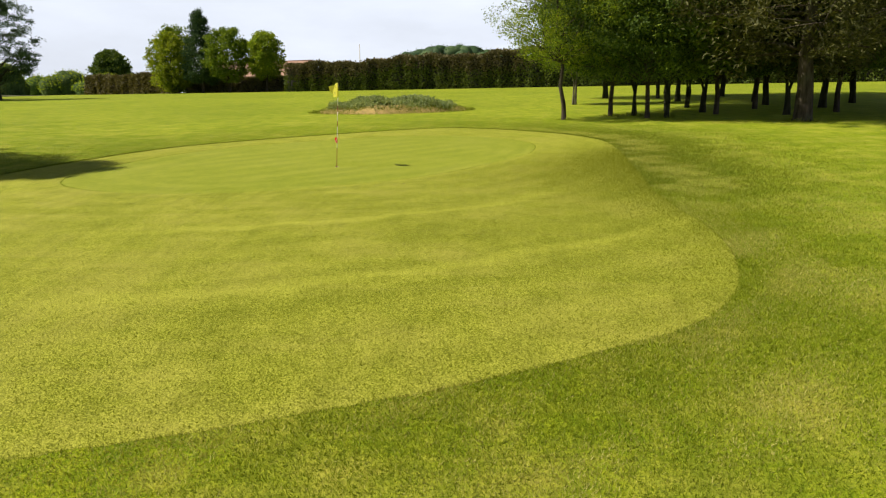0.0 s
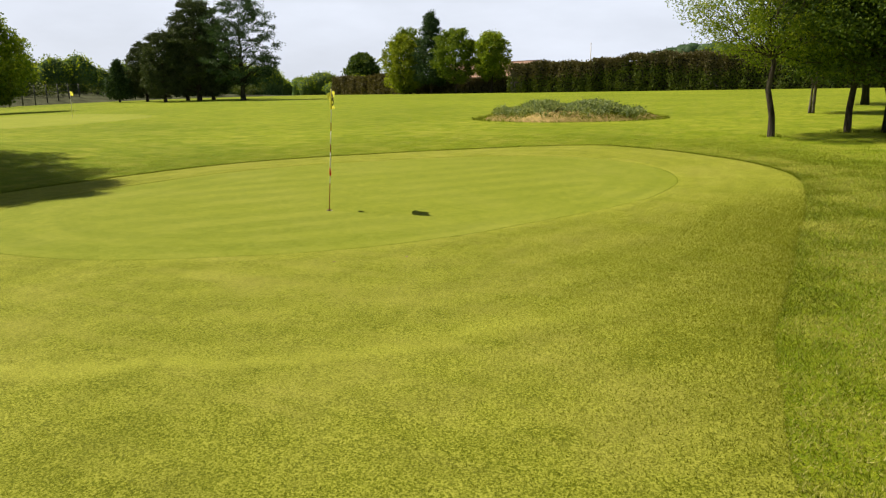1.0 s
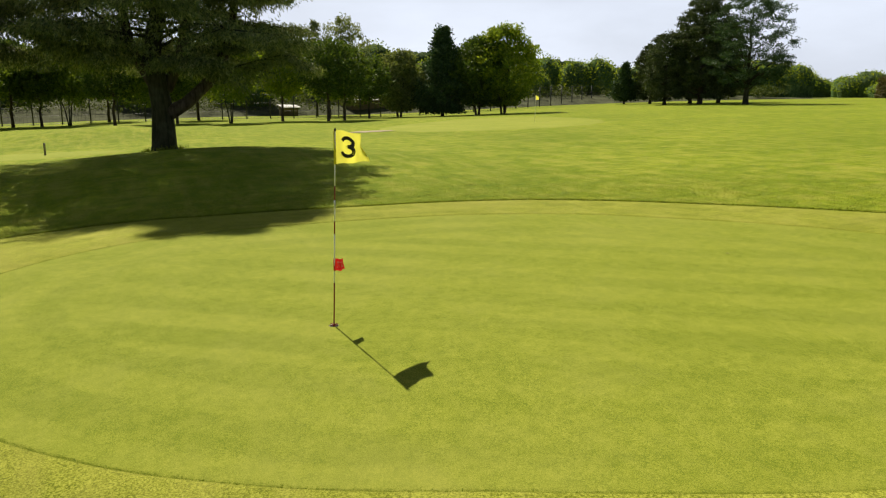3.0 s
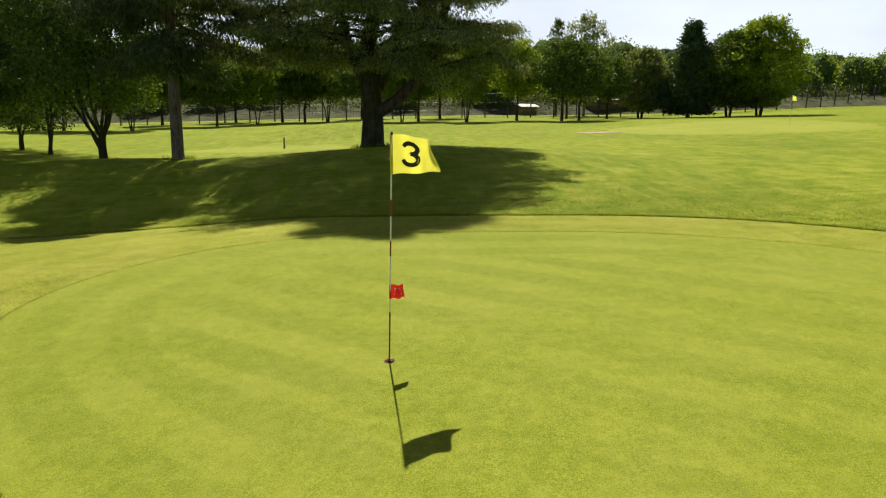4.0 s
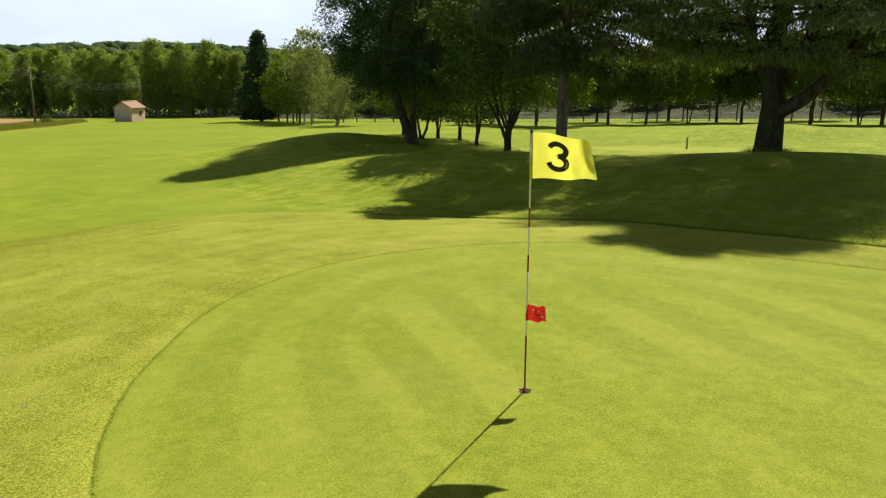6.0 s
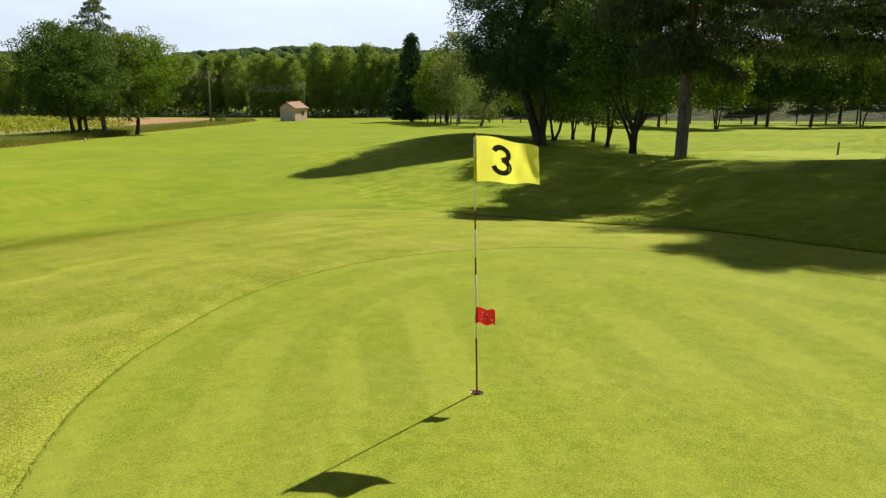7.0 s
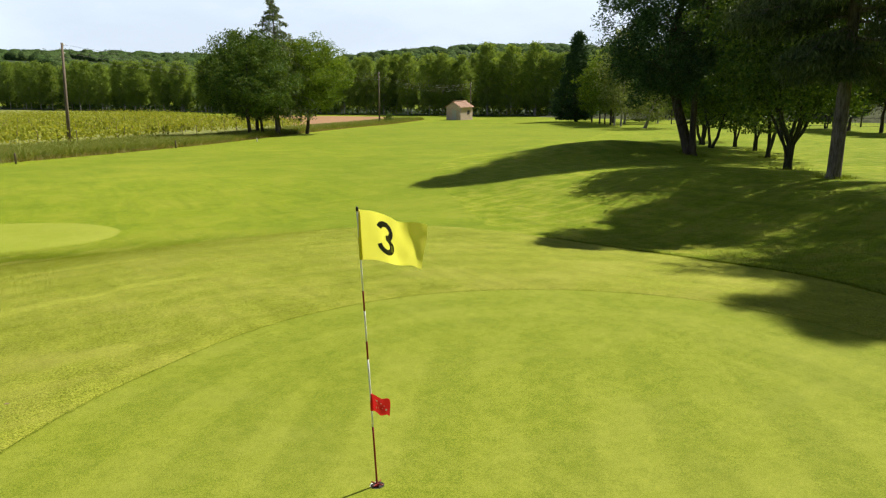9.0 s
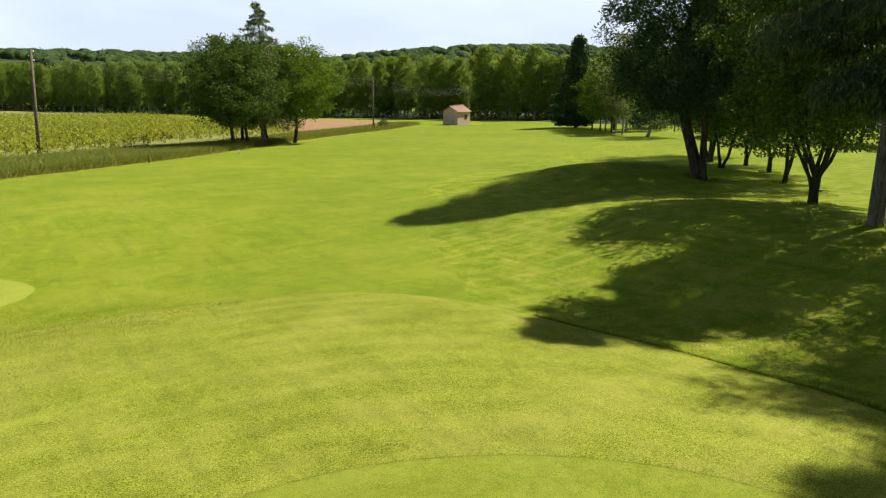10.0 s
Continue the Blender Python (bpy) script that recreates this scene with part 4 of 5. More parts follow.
# copse north-east of the green
tree("ash_tree", "young ash with airy fresh green leaves", "tree", 7.12, 16.42, M_BARK, M_LEAF_FRESH, seed=41, height=8.6, base=2.8, env=egg(3.1, 0.5), trunk_r=0.12,
     limbs=40, rise=1.15, twigs=9, clump=0.50, per=74, length=0.10, width=0.045, fill=0.06, lean=(-0.6, 0.2), low_limbs=False)
cop = dict(height=10, base=2.9, env=egg(4.2, 0.46), trunk_r=0.125, limbs=40, rise=0.8, twigs=8, clump=0.75, per=96, length=0.13, width=0.075, fill=0.45)
cop_a = tree("broadleaf_tree", "slim broadleaf tree in a shady copse", "tree", 9.56, 18.42, M_BARK, M_LEAF_DARK, group="copse of slim trees", seed=42, lean=(0.4, 0.2), **cop)
cop_b = tree("broadleaf_tree", "slim broadleaf tree in a shady copse", "tree", 11.9, 16.7, M_BARK_IVY, M_LEAF, group="copse of slim trees", seed=43, stem_lines=fan(43, 3, 0.07, 0.3, 9, (0.3, 1.2)), **cop)
cop_c = tree("broadleaf_tree", "ivy-clad tree in a shady copse, shade put into its leaf colour", "tree", 14.5, 20.2, M_BARK_IVY, M_LEAF_SHADED, group="copse of slim trees", seed=44, stem_lines=fan(46, 2, 0.09, 0.22, 9, (0.4, 1.6)), **cop)
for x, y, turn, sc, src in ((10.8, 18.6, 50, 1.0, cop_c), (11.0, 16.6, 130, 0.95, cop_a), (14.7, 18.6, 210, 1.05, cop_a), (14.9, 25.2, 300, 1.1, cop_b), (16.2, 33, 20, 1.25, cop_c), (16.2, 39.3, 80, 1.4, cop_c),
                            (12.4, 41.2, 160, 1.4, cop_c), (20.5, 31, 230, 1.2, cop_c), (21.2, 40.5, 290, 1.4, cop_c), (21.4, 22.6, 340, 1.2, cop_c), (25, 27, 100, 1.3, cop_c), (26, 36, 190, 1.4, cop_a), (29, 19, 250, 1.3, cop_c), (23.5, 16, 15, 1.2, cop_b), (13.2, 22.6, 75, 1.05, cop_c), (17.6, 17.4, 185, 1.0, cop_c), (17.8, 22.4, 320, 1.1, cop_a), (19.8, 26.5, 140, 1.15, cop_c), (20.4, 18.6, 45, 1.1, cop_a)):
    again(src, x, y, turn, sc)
tree("pine_tree", "tall pine with a stout trunk and brown-green needles", "tree", 16.7, 13.2, M_BARK, M_NEEDLE_BROWN, seed=45, height=15, base=2.9, env=egg(5.0, 0.30), trunk_r=0.36,
                 limbs=66, rise=0.2, sag=0.12, twigs=9, clump=0.85, flat=0.75, per=84, length=0.26, width=0.06, outward=0.8, fill=0.3, low_limbs=False)
tree("broadleaf_tree", "slim tree with a pale mossy trunk behind the copse", "tree", 8.98, 31.31, M_BARK_GREY, M_LEAF, seed=46, stem_lines=fan(47, 2, 0.075, 0.15, 8, (1.2, 2.6)), **dict(cop, height=8.5, base=2.7, env=egg(2.4, 0.5), limbs=26))

# trees far to the north
tree("broadleaf_tree", "bright lime-green tree before the hedge", "tree", -62.8, 124.6, M_BARK, M_LEAF_LIME, seed=51, height=12, base=0.8, env=egg(4.4, 0.5), trunk_r=0.2, limbs=34, rise=0.7, twigs=5, clump=0.9, per=44, length=0.40, width=0.25, fill=0.5)
tree("broadleaf_tree", "tall green tree beside a conifer", "tree", -63.4, 128.5, M_BARK, M_LEAF, seed=52, height=13.6, base=2, env=egg(4.2, 0.6), trunk_r=0.25, limbs=34, rise=0.6, twigs=5, clump=0.9, per=44, length=0.40, width=0.25, fill=0.5)
tree("spruce_tree", "tall dark conifer among broadleaf trees", "tree", -55.8, 123.2, M_BARK, M_NEEDLE_DARK, seed=53, height=16.3, base=2.6, env=cone(4.2, 0.65, 0.12), trunk_r=0.25, bias=1.4, limbs=56, rise=0.3, twigs=6, clump=0.8, per=64, length=0.36, width=0.15, fill=0.4)
far_round = dict(height=12.2, base=3.3, env=egg(4.3, 0.45), trunk_r=0.22, limbs=36, rise=0.6, twigs=6, clump=0.9, per=44, length=0.40, width=0.25, fill=0.5)
tree("broadleaf_tree", "round-crowned green tree before a house", "tree", -49.7, 121.5, M_BARK, M_LEAF, seed=54, **far_round)
tree("broadleaf_tree", "round-crowned fresh green tree before a hedge", "tree", -42.0, 121.0, M_BARK, M_LEAF_FRESH, seed=55, **dict(far_round, height=11.3, env=egg(3.6, 0.4)))
tree("oak_tree", "distant dome-shaped dark evergreen oak", "tree", -131, 224, M_BARK, M_LEAF_DARK, seed=56, height=14.5, base=1, env=egg(6.4, 0.3), trunk_r=0.5, limbs=60, rise=0.5, twigs=7, clump=1.3, per=34, length=0.8, width=0.55, fill=0.8)
pine_how = dict(height=15.6, base=2.6, env=egg(6.2, 0.5), trunk_r=0.4, limbs=44, rise=0.35, twigs=8, clump=0.7, flat=0.45, per=34, length=0.40, width=0.10, outward=0.9, fill=0.0, clump_at=0.55)
tree("pine_tree", "tall open-crowned pine with upswept dark branches", "tree", -66.4, 78.2, M_BARK_IVY, M_NEEDLE_DARK, seed=57, **dict(pine_how, base=3.4, env=egg(5.5, 0.45), limbs=40, rise=0.75, limb_r=0.45, twigs=8, clump=0.85, flat=0.42, per=84, length=0.34, width=0.10, clump_at=0.5))
dense = dict(pine_how, height=15.8, base=1.6, env=egg(5.0, 0.4), per=80, fill=0.6, length=0.42, width=0.13, clump_at=0.25)
pine_a = tree("pine_tree", "dense grey-green pine in a cluster", "tree", -75.8, 79.0, M_BARK, M_NEEDLE_PINE, group="cluster of pines", seed=58, **dense)
for x, y, turn, sc in ((-82, 83, 130, 0.78), (-79, 75, 250, 0.68), (-88, 80, 40, 0.62), (-81, 88, 310, 0.8)):
    again(pine_a, x, y, turn, sc)
tree("spruce_tree", "small dark conical spruce in the open", "tree", -91, 77, M_BARK, M_NEEDLE_DARK, seed=59, height=6.7, base=0.9, env=cone(2.7, 0.8, 0.1), trunk_r=0.18, bias=1.6, limbs=46, rise=0.1, twigs=5, clump=0.6, per=30, length=0.4, width=0.16, fill=0.3)

# row along the western fence
tree("cypress_tree", "tall dark conical conifer near the fence", "tree", -80.5, 38.5, M_BARK, M_NEEDLE_DARK, seed=61, height=11.5, base=1.0, env=cone(4.3, 0.8, 0.1), trunk_r=0.25, bias=1.6, limbs=62, rise=0.3, twigs=6, clump=0.8, per=36, length=0.42, width=0.2, fill=0.5)
big_how = dict(height=11.2, base=2.0, env=egg(4.5, 0.45), trunk_r=0.25, limbs=40, rise=0.6, twigs=6, clump=0.9, per=52, length=0.33, width=0.21, fill=0.5, stems=3, spread=0.12)
tree("broadleaf_tree", "big round bright green tree near the fence", "tree", -76.5, 45.5, M_BARK, M_LEAF_FRESH, seed=62, **big_how)
tree("broadleaf_tree", "big round dark green tree near the fence", "tree", -79, 43.0, M_BARK, M_LEAF_DARK, seed=63, **dict(big_how, height=10))
tree("broadleaf_tree", "pale blossoming tree near the fence", "tree", -83.5, 33.5, M_BARK, M_LEAF_PALE, seed=64, **dict(big_how, height=8.5, env=egg(3.4, 0.45), base=1.5))
row_how = dict(height=8.2, base=3.2, env=egg(3.1, 0.45), trunk_r=0.17, limbs=28, rise=0.5, twigs=6, clump=0.8, per=34, length=0.31, width=0.20, fill=0.4)
row_a = tree("broadleaf_tree", "dark rounded tree in a row along the fence", "tree", -67.0, 19.0, M_BARK, M_LEAF_DARK, group="trees along the western fence", seed=65, **row_how)
row_b = tree("broadleaf_tree", "fresh green tree in a row along the fence", "tree", -71.8, 15.2, M_BARK, M_LEAF_FRESH, group="trees along the western fence", seed=66, **dict(row_how, height=8.5))
row_c = tree("broadleaf_tree", "slim-stemmed tree in a row along the fence", "tree", -69.7, 9.4, M_BARK_IVY, M_LEAF, group="trees along the western fence", seed=67, **dict(row_how, stems=3, spread=0.14, trunk_r=0.12))
for x, y, turn, sc, src in ((-69.4, 21.5, 60, 0.95, row_a), (-75, 4.6, 30, 1.0, row_a), (-74, 2.7, 200, 0.9, row_c), (-76, -1.5, 120, 1.05, row_a), (-82, -6, 10, 1.1, row_c), (-82, -8.7, 80, 1.0, row_a), (-83, -11.5, 150, 1.1, row_a),
                            (-78.5, -13.8, 220, 1.0, row_c), (-75, -17.6, 300, 0.95, row_a), (-75.5, -22, 40, 1.0, row_a), (-66.8, -24, 90, 0.95, row_c), (-70, -28.5, 170, 1.05, row_a), (-73, -33, 260, 1.0, row_a), (-78, -38, 0, 1.1, row_c), (-84, -26, 30, 1.1, row_b), (-88, -18, 66, 1.15, row_b), (-90, -2, 99, 1.1, row_b), (-86, 8, 120, 1.1, row_b), (-84, 24, 210, 1.0, row_b), (-80, 28, 20, 0.9, row_a)):
    again(src, x, y, turn, sc)
tree("birch_tree", "tall weeping birch behind the fence row", "tree", -97, 30, M_BARK_PALE, M_LEAF_PALE, seed=68, height=14.8, base=3, env=egg(4.0, 0.5), trunk_r=0.22, limbs=34, rise=0.5, sag=0.3, twigs=6, clump=0.8, per=30, length=0.45, width=0.16, hang=1.3, fill=0.2)
tree("spruce_tree", "sparse spruce spire behind the fence row", "tree", -99, 26.3, M_BARK, M_NEEDLE, seed=69, height=14.4, base=3, env=cone(3.6, 0.8, 0.1), trunk_r=0.2, limbs=34, rise=0.05, sag=0.1, twigs=5, clump=0.5, flat=0.4, per=22, length=0.45, width=0.14, hang=0.6, fill=0.0)


# ---- woods, hedges, vines, long grass ----
def crowns(name, label, category, spots, material, leaf, per, seed, kind="stuff", lift=0.5):
    """Many far crowns in one mesh: spots are (x, y, z, radius, height)."""
    rng = np.random.default_rng(seed)
    out = []
    for x, y, z, r, h in spots:
        n = int(per * rng.uniform(0.8, 1.2))
        d = unit(rng.normal(size=(n, 3)))
        rad = rng.uniform(0.55, 1.05, n) ** 0.6
        lump = 1 + 0.22 * np.sin(d[:, 0] * 5 + x) * np.sin(d[:, 1] * 6 + y) + 0.15 * np.sin(d[:, 2] * 9 + x)
        at = d * (rad * lump)[:, None] * np.array([r, r, h * 0.5]) + np.array([x, y, z + h * lift])
        out.append(leaves(rng, at, d, leaf, leaf * 0.65, 0.0, 0.6))
    return tagged(new(name, quads_mesh(name, np.concatenate(out), material)), label, category, "", kind)


def canopy(name, label, spots, seed, leaf=1.0, n=60, skin_material=M_WOODS, body=M_CANOPY):
    """Rounded treetops close together, each a lumpy dome of its own with a ragged leafy skin."""
    rng = np.random.default_rng(seed)
    g, skin = Geo(), []
    seg, rings = 11, 5
    for x, y, z, r, h in spots:
        ph = rng.uniform(0, 6, 4)
        pts = []
        for i in range(rings):
            for j in range(seg):
                e, a = 1.5 * i / (rings - 1) - 0.25, 2 * math.pi * j / seg
                lump = 1 + 0.13 * math.sin(3 * a + ph[0] + 2 * e) + 0.10 * math.sin(5 * a - 3 * e + ph[1]) + 0.07 * rng.normal()
                pts.append((x + r * lump * math.cos(e) * math.cos(a), y + r * lump * math.cos(e) * math.sin(a), z + h * (0.35 + 0.6 * math.sin(e) * (0.6 + 0.4 * lump))))
        # a skirt down to the ground
        pts[:seg] = [(x + (px - x) * 0.85, y + (py - y) * 0.85, z - 0.25 * h) for px, py, pz in pts[:seg]]
        pts.append((x, y, z + h * 0.97))
        top = rings * seg
        g.add(pts, [(i * seg + j, i * seg + (j + 1) % seg, (i + 1) * seg + (j + 1) % seg, (i + 1) * seg + j) for i in range(rings - 1) for j in range(seg)] + [((rings - 1) * seg + j, (rings - 1) * seg + (j + 1) % seg, top) for j in range(seg)])
        d = unit(rng.normal(size=(n, 3)))
        d[:, 2] = np.abs(d[:, 2])
        at = d * np.array([r, r, h * 0.6]) * rng.uniform(0.86, 1.18, n)[:, None] + np.array([x, y, z + h * 0.36])
        skin.append(leaves(rng, at, d, leaf, leaf * 0.7, 0.0, 0.2))
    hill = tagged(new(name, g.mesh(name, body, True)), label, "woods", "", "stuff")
    part("leaves", quads_mesh("leaves", np.concatenate(skin), skin_material), hill)


def hedge(name, label, a, b, height, deep, material, count, leaf, seed, top=0.5, brown=None, start=1.0):
    """A clipped hedge between two places: leaves crowd its faces, a near-black core fills it."""
    rng = np.random.default_rng(seed)
    a, b = np.array(a, float), np.array(b, float)
    ln = np.linalg.norm(b - a)
    along, side = (b - a) / ln, np.array([-(b - a)[1], (b - a)[0]]) / ln
    mid = (a + b) / 2
    h = thing(name, label, "hedge", on_ground(*mid))
    mz = ground_z(*mid)
    u = rng.uniform(0, ln, count)
    v = rng.uniform(-1, 1, count)
    face = rng.uniform(0, 1, count)
    s = np.where(face < 0.42, -1, np.where(face < 0.7, 1, rng.uniform(-1, 1, count)))
    w = np.where(face < 0.7, rng.uniform(0.0, 1.0, count), rng.uniform(0.9, 1.03, count))
    bulge = 1 + 0.25 * np.sin(u * 0.9) * np.sin(u * 0.37 + 2 * w) + 0.1 * np.sin(u * 2.3)
    xy = a + along * u[:, None] + side * (s * deep * 0.5 * bulge * (1 - 0.25 * w))[:, None]
    grown = lambda d: start + (1 - start) * np.clip(d / 42, 0, 1)
    hz = height * grown(u) * (1 + 0.05 * np.sin(u * 0.31) + 0.035 * np.sin(u * 1.1 + 1) + 0.02 * rng.normal(size=count))
    gz = np.array([ground_z(x, y) for x, y in xy])
    at = np.stack([xy[:, 0] - mid[0], xy[:, 1] - mid[1], gz - mz + w * hz], 1)
    out = np.stack([side[0] * s, side[1] * s, 0.3 + 0 * s], 1)
    q = leaves(rng, at, out, leaf, leaf * 0.62, 0.1, 0.6)
    if brown is None:
        part("foliage", quads_mesh("foliage", q, material), h)
    else:
        high = (w + 0.10 * rng.normal(size=count) + 0.12 * np.sin(u * 0.2)) > top
        part("foliage", quads_mesh("foliage", q[~high], material), h)
        part("upper_foliage", quads_mesh("upper_foliage", q[high], brown), h, "brownish upper growth")
    # solid core, the shade behind the leaves put into its colour
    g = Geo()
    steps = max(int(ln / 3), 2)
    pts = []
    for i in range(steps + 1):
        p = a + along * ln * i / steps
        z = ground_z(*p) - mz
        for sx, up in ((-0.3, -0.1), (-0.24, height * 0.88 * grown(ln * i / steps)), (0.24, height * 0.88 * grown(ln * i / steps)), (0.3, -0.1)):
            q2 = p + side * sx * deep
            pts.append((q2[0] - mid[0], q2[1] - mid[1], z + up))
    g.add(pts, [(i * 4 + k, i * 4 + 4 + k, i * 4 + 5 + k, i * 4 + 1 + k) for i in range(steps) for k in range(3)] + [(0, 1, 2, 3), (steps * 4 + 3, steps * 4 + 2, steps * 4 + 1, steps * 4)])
    part("shade_core", g.mesh("shade_core", M_DARK), h, "near-black core with the hedge's inner shade in its colour")
    return h


hedge("hedge", "tall clipped hedge, dark below and brownish above", (-36, 116), (85, 82), 5.8, 3.2, M_HEDGE, 84000, 0.40, 71, 0.62, M_HEDGE_BROWN, 0.80)
hedge("hedge", "brown clipped hedge at the course's far edge", (-95, 150), (-66, 132), 4.0, 3.0, M_HEDGE_BROWN, 14000, 0.55, 72)
hedge("hedge", "brown hedge before the house garden", (-64, 134), (-34, 121), 2.6, 2.0, M_HEDGE_BROWN, 7000, 0.5, 73)
bank = Geo()
cols = 40
prof = ((-99, 0.0), (-104, 0.9), (-112, 2.3), (-124, 3.4), (-150, 3.8), (-190, 0.0))
pts = [(x + 2 * math.sin(i * 0.5), -120 + 270 * i / cols, ground_z(x, -120 + 270 * i / cols) + z * (0.85 + 0.15 * math.sin(i * 0.9)) * min(1, 4 * i / cols, 4 - 4 * i / cols) - (0.2 if z == 0 else 0)) for i in range(cols + 1) for x, z in prof]
bank.add(pts, [(i * 6 + k, i * 6 + 6 + k, i * 6 + 7 + k, i * 6 + 1 + k) for i in range(cols) for k in range(5)])
tagged(new("western_bank", bank.mesh("western_bank", M_BANK, True)), "low grey-brown bank of dry weeds beyond the fence", "bank", "", "structure")
rng = np.random.default_rng(80)
spots = []
for i in range(150):
    s = rng.uniform(0, 1)
    x, y = -112 - 60 * rng.uniform(0, 1) ** 1.5, -110 + 260 * s
    spots.append((x, y, ground_z(x, y) + 2.2, rng.uniform(3, 4.8), rng.uniform(7, 10.5)))
rb = np.random.default_rng(88)
crowns("bank_scrub", "dark low scrub and weeds on the bank", "scrub", [(-103 - 9 * rb.uniform(0, 1), yy, ground_z(-105, yy) + 0.3 + 1.2 * rb.uniform(0, 1), rb.uniform(1.0, 2.0), rb.uniform(1.4, 2.6)) for yy in rb.uniform(-100, 130, 320)], M_HEDGE, 0.32, 100, 89)
near_west = [(x, y, z - 2.0, r * 1.0, h * 0.88) for x, y, z, r, h in spots if y > 52]
spots = [s for s in spots if s[1] <= 52]
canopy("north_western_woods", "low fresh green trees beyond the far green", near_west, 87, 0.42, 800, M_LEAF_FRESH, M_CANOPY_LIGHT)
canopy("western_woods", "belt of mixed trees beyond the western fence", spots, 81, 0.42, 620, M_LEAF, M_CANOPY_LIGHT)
spots = []
for i in range(60):
    x, y = -100 - 130 * rng.uniform(0, 1), 170 + 60 * rng.uniform(-0.2, 1)
    spots.append((x, y, ground_z(x, y) - 0.5, rng.uniform(3, 5.2), rng.uniform(4, 7.5)))
canopy("northern_woods", "distant belt of trees north-west of the course", spots, 82, 0.5, 600, M_LEAF_FRESH, M_CANOPY_LIGHT)
# wooded hills on the skyline
for name, label, cx, cy, rx, ry, top, count, seed in (("southern_hill", "low wooded hill on the southern skyline", -150, -640, 560, 200, 29, 2900, 83), ("south_western_hill", "low wooded hill past the poplars", -470, -520, 320, 220, 40, 1500, 86), ("western_hill", "wooded hill on the western skyline", -560, 250, 170, 260, 30, 800, 84), ("northern_hill", "wooded hill over the northern hedge", -30, 462, 66, 60, 23, 120, 85)):
    spots = []
    r2 = np.random.default_rng(seed)
    for i in range(count):
        a, q = r2.uniform(0, 2 * math.pi), math.sqrt(r2.uniform(0, 1))
        x, y = cx + rx * q * math.cos(a), cy + ry * q * math.sin(a)
        if math.hypot(x, y) > math.hypot(cx, cy) + 0.25 * min(rx, ry):
            continue
        z = ground_z(x, y) + top * max(0, 1 - q**2) ** 0.8
        spots.append((x, y, z - 3, r2.uniform(4.5, 8.0), r2.uniform(8.0, 10)))
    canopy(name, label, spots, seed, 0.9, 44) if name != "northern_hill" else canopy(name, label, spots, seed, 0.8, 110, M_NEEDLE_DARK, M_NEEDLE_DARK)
    g = Geo()
    rings, seg = 8, 48
    pts = []
    for i in range(rings + 1):
        for j in range(seg):
            q, a = i / rings, 2 * math.pi * j / seg
            x, y = cx + rx * 1.05 * q * math.cos(a), cy + ry * 1.05 * q * math.sin(a)
            pts.append((x, y, ground_z(x, y) + top * max(0, 1 - q**2) ** 0.8 - 0.3 * (q > 0.99)))
    g.add(pts, [(i * seg + j, (i + 1) * seg + j, (i + 1) * seg + (j + 1) % seg, i * seg + (j + 1) % seg) for i in range(rings) for j in range(seg)])
    tagged(new(name + "_slope", g.mesh(name + "_slope", M_HILL, True)), "slope under the hill's woods, their shade put into its colour", "hill", "", "structure")

# poplar plantation
pop_how = dict(height=16, base=2.9, env=egg(3.1, 0.45), trunk_r=0.17, limbs=38, rise=1.2, twigs=5, clump=0.9, per=32, length=0.36, width=0.26, fill=0.6, outward=0.4)
pops = [tree("poplar_tree", "tall slim poplar with a pale trunk at the plantation's edge", "tree", -106, -118, M_BARK_PALE, M_POPLAR, group="poplars along the field", seed=91, **pop_how)]
pops.append(tree("poplar_tree", "tall slim poplar with a pale trunk at the plantation's edge", "tree", -103, -123, M_BARK_PALE, M_POPLAR, group="poplars along the field", seed=92, **dict(pop_how, height=15.4, env=egg(3.4, 0.4))))
pops.append(tree("poplar_tree", "tall slim poplar with a pale trunk at the plantation's edge", "tree", -100, -128, M_BARK_PALE, M_POPLAR, group="poplars along the field", seed=93, **dict(pop_how, height=16.4, env=egg(2.9, 0.5))))
rng = np.random.default_rng(94)
EDGE_A, EDGE_B = np.array([-118.0, -104.0]), np.array([-8.0, -272.0])
across = np.array([-0.84, -0.55])
far_spots = []
for row in range(7):
    for i in range(40):
        p = EDGE_A + (EDGE_B - EDGE_A) * (i + 0.45 * rng.uniform(-1, 1)) / 39 + across * (row * 6.5 + 2.0 * rng.uniform(-1, 1))
        if row < 2:
            again(pops[int(rng.integers(3))], p[0], p[1], rng.uniform(0, 360), rng.uniform(0.95, 1.05) * 0.875)
        else:
            far_spots.append((p[0], p[1], ground_z(*p) + 2.5, rng.uniform(2.6, 3.4), rng.uniform(10.9, 12.0)))
# scrub added behind the first trunks to keep the gaps there dark
crowns("added_undergrowth", "dark scrub added to fill the gaps under the poplars", "scrub", [(p[0] + 8 * across[0] + rng.uniform(-3, 3), p[1] + 8 * across[1] + rng.uniform(-3, 3), ground_z(*p) - 0.6, 4.0, rng.uniform(4, 6.5)) for p in (EDGE_A + (EDGE_B - EDGE_A) * i / 90 for i in range(-3, 92))], M_LEAF_DARK, 0.7, 260, 96)
crowns("poplar_plantation", "deep rows of poplars behind the first ones", "woods", far_spots, M_POPLAR, 0.45, 520, 95, lift=0.5)
rng2 = np.random.default_rng(97)
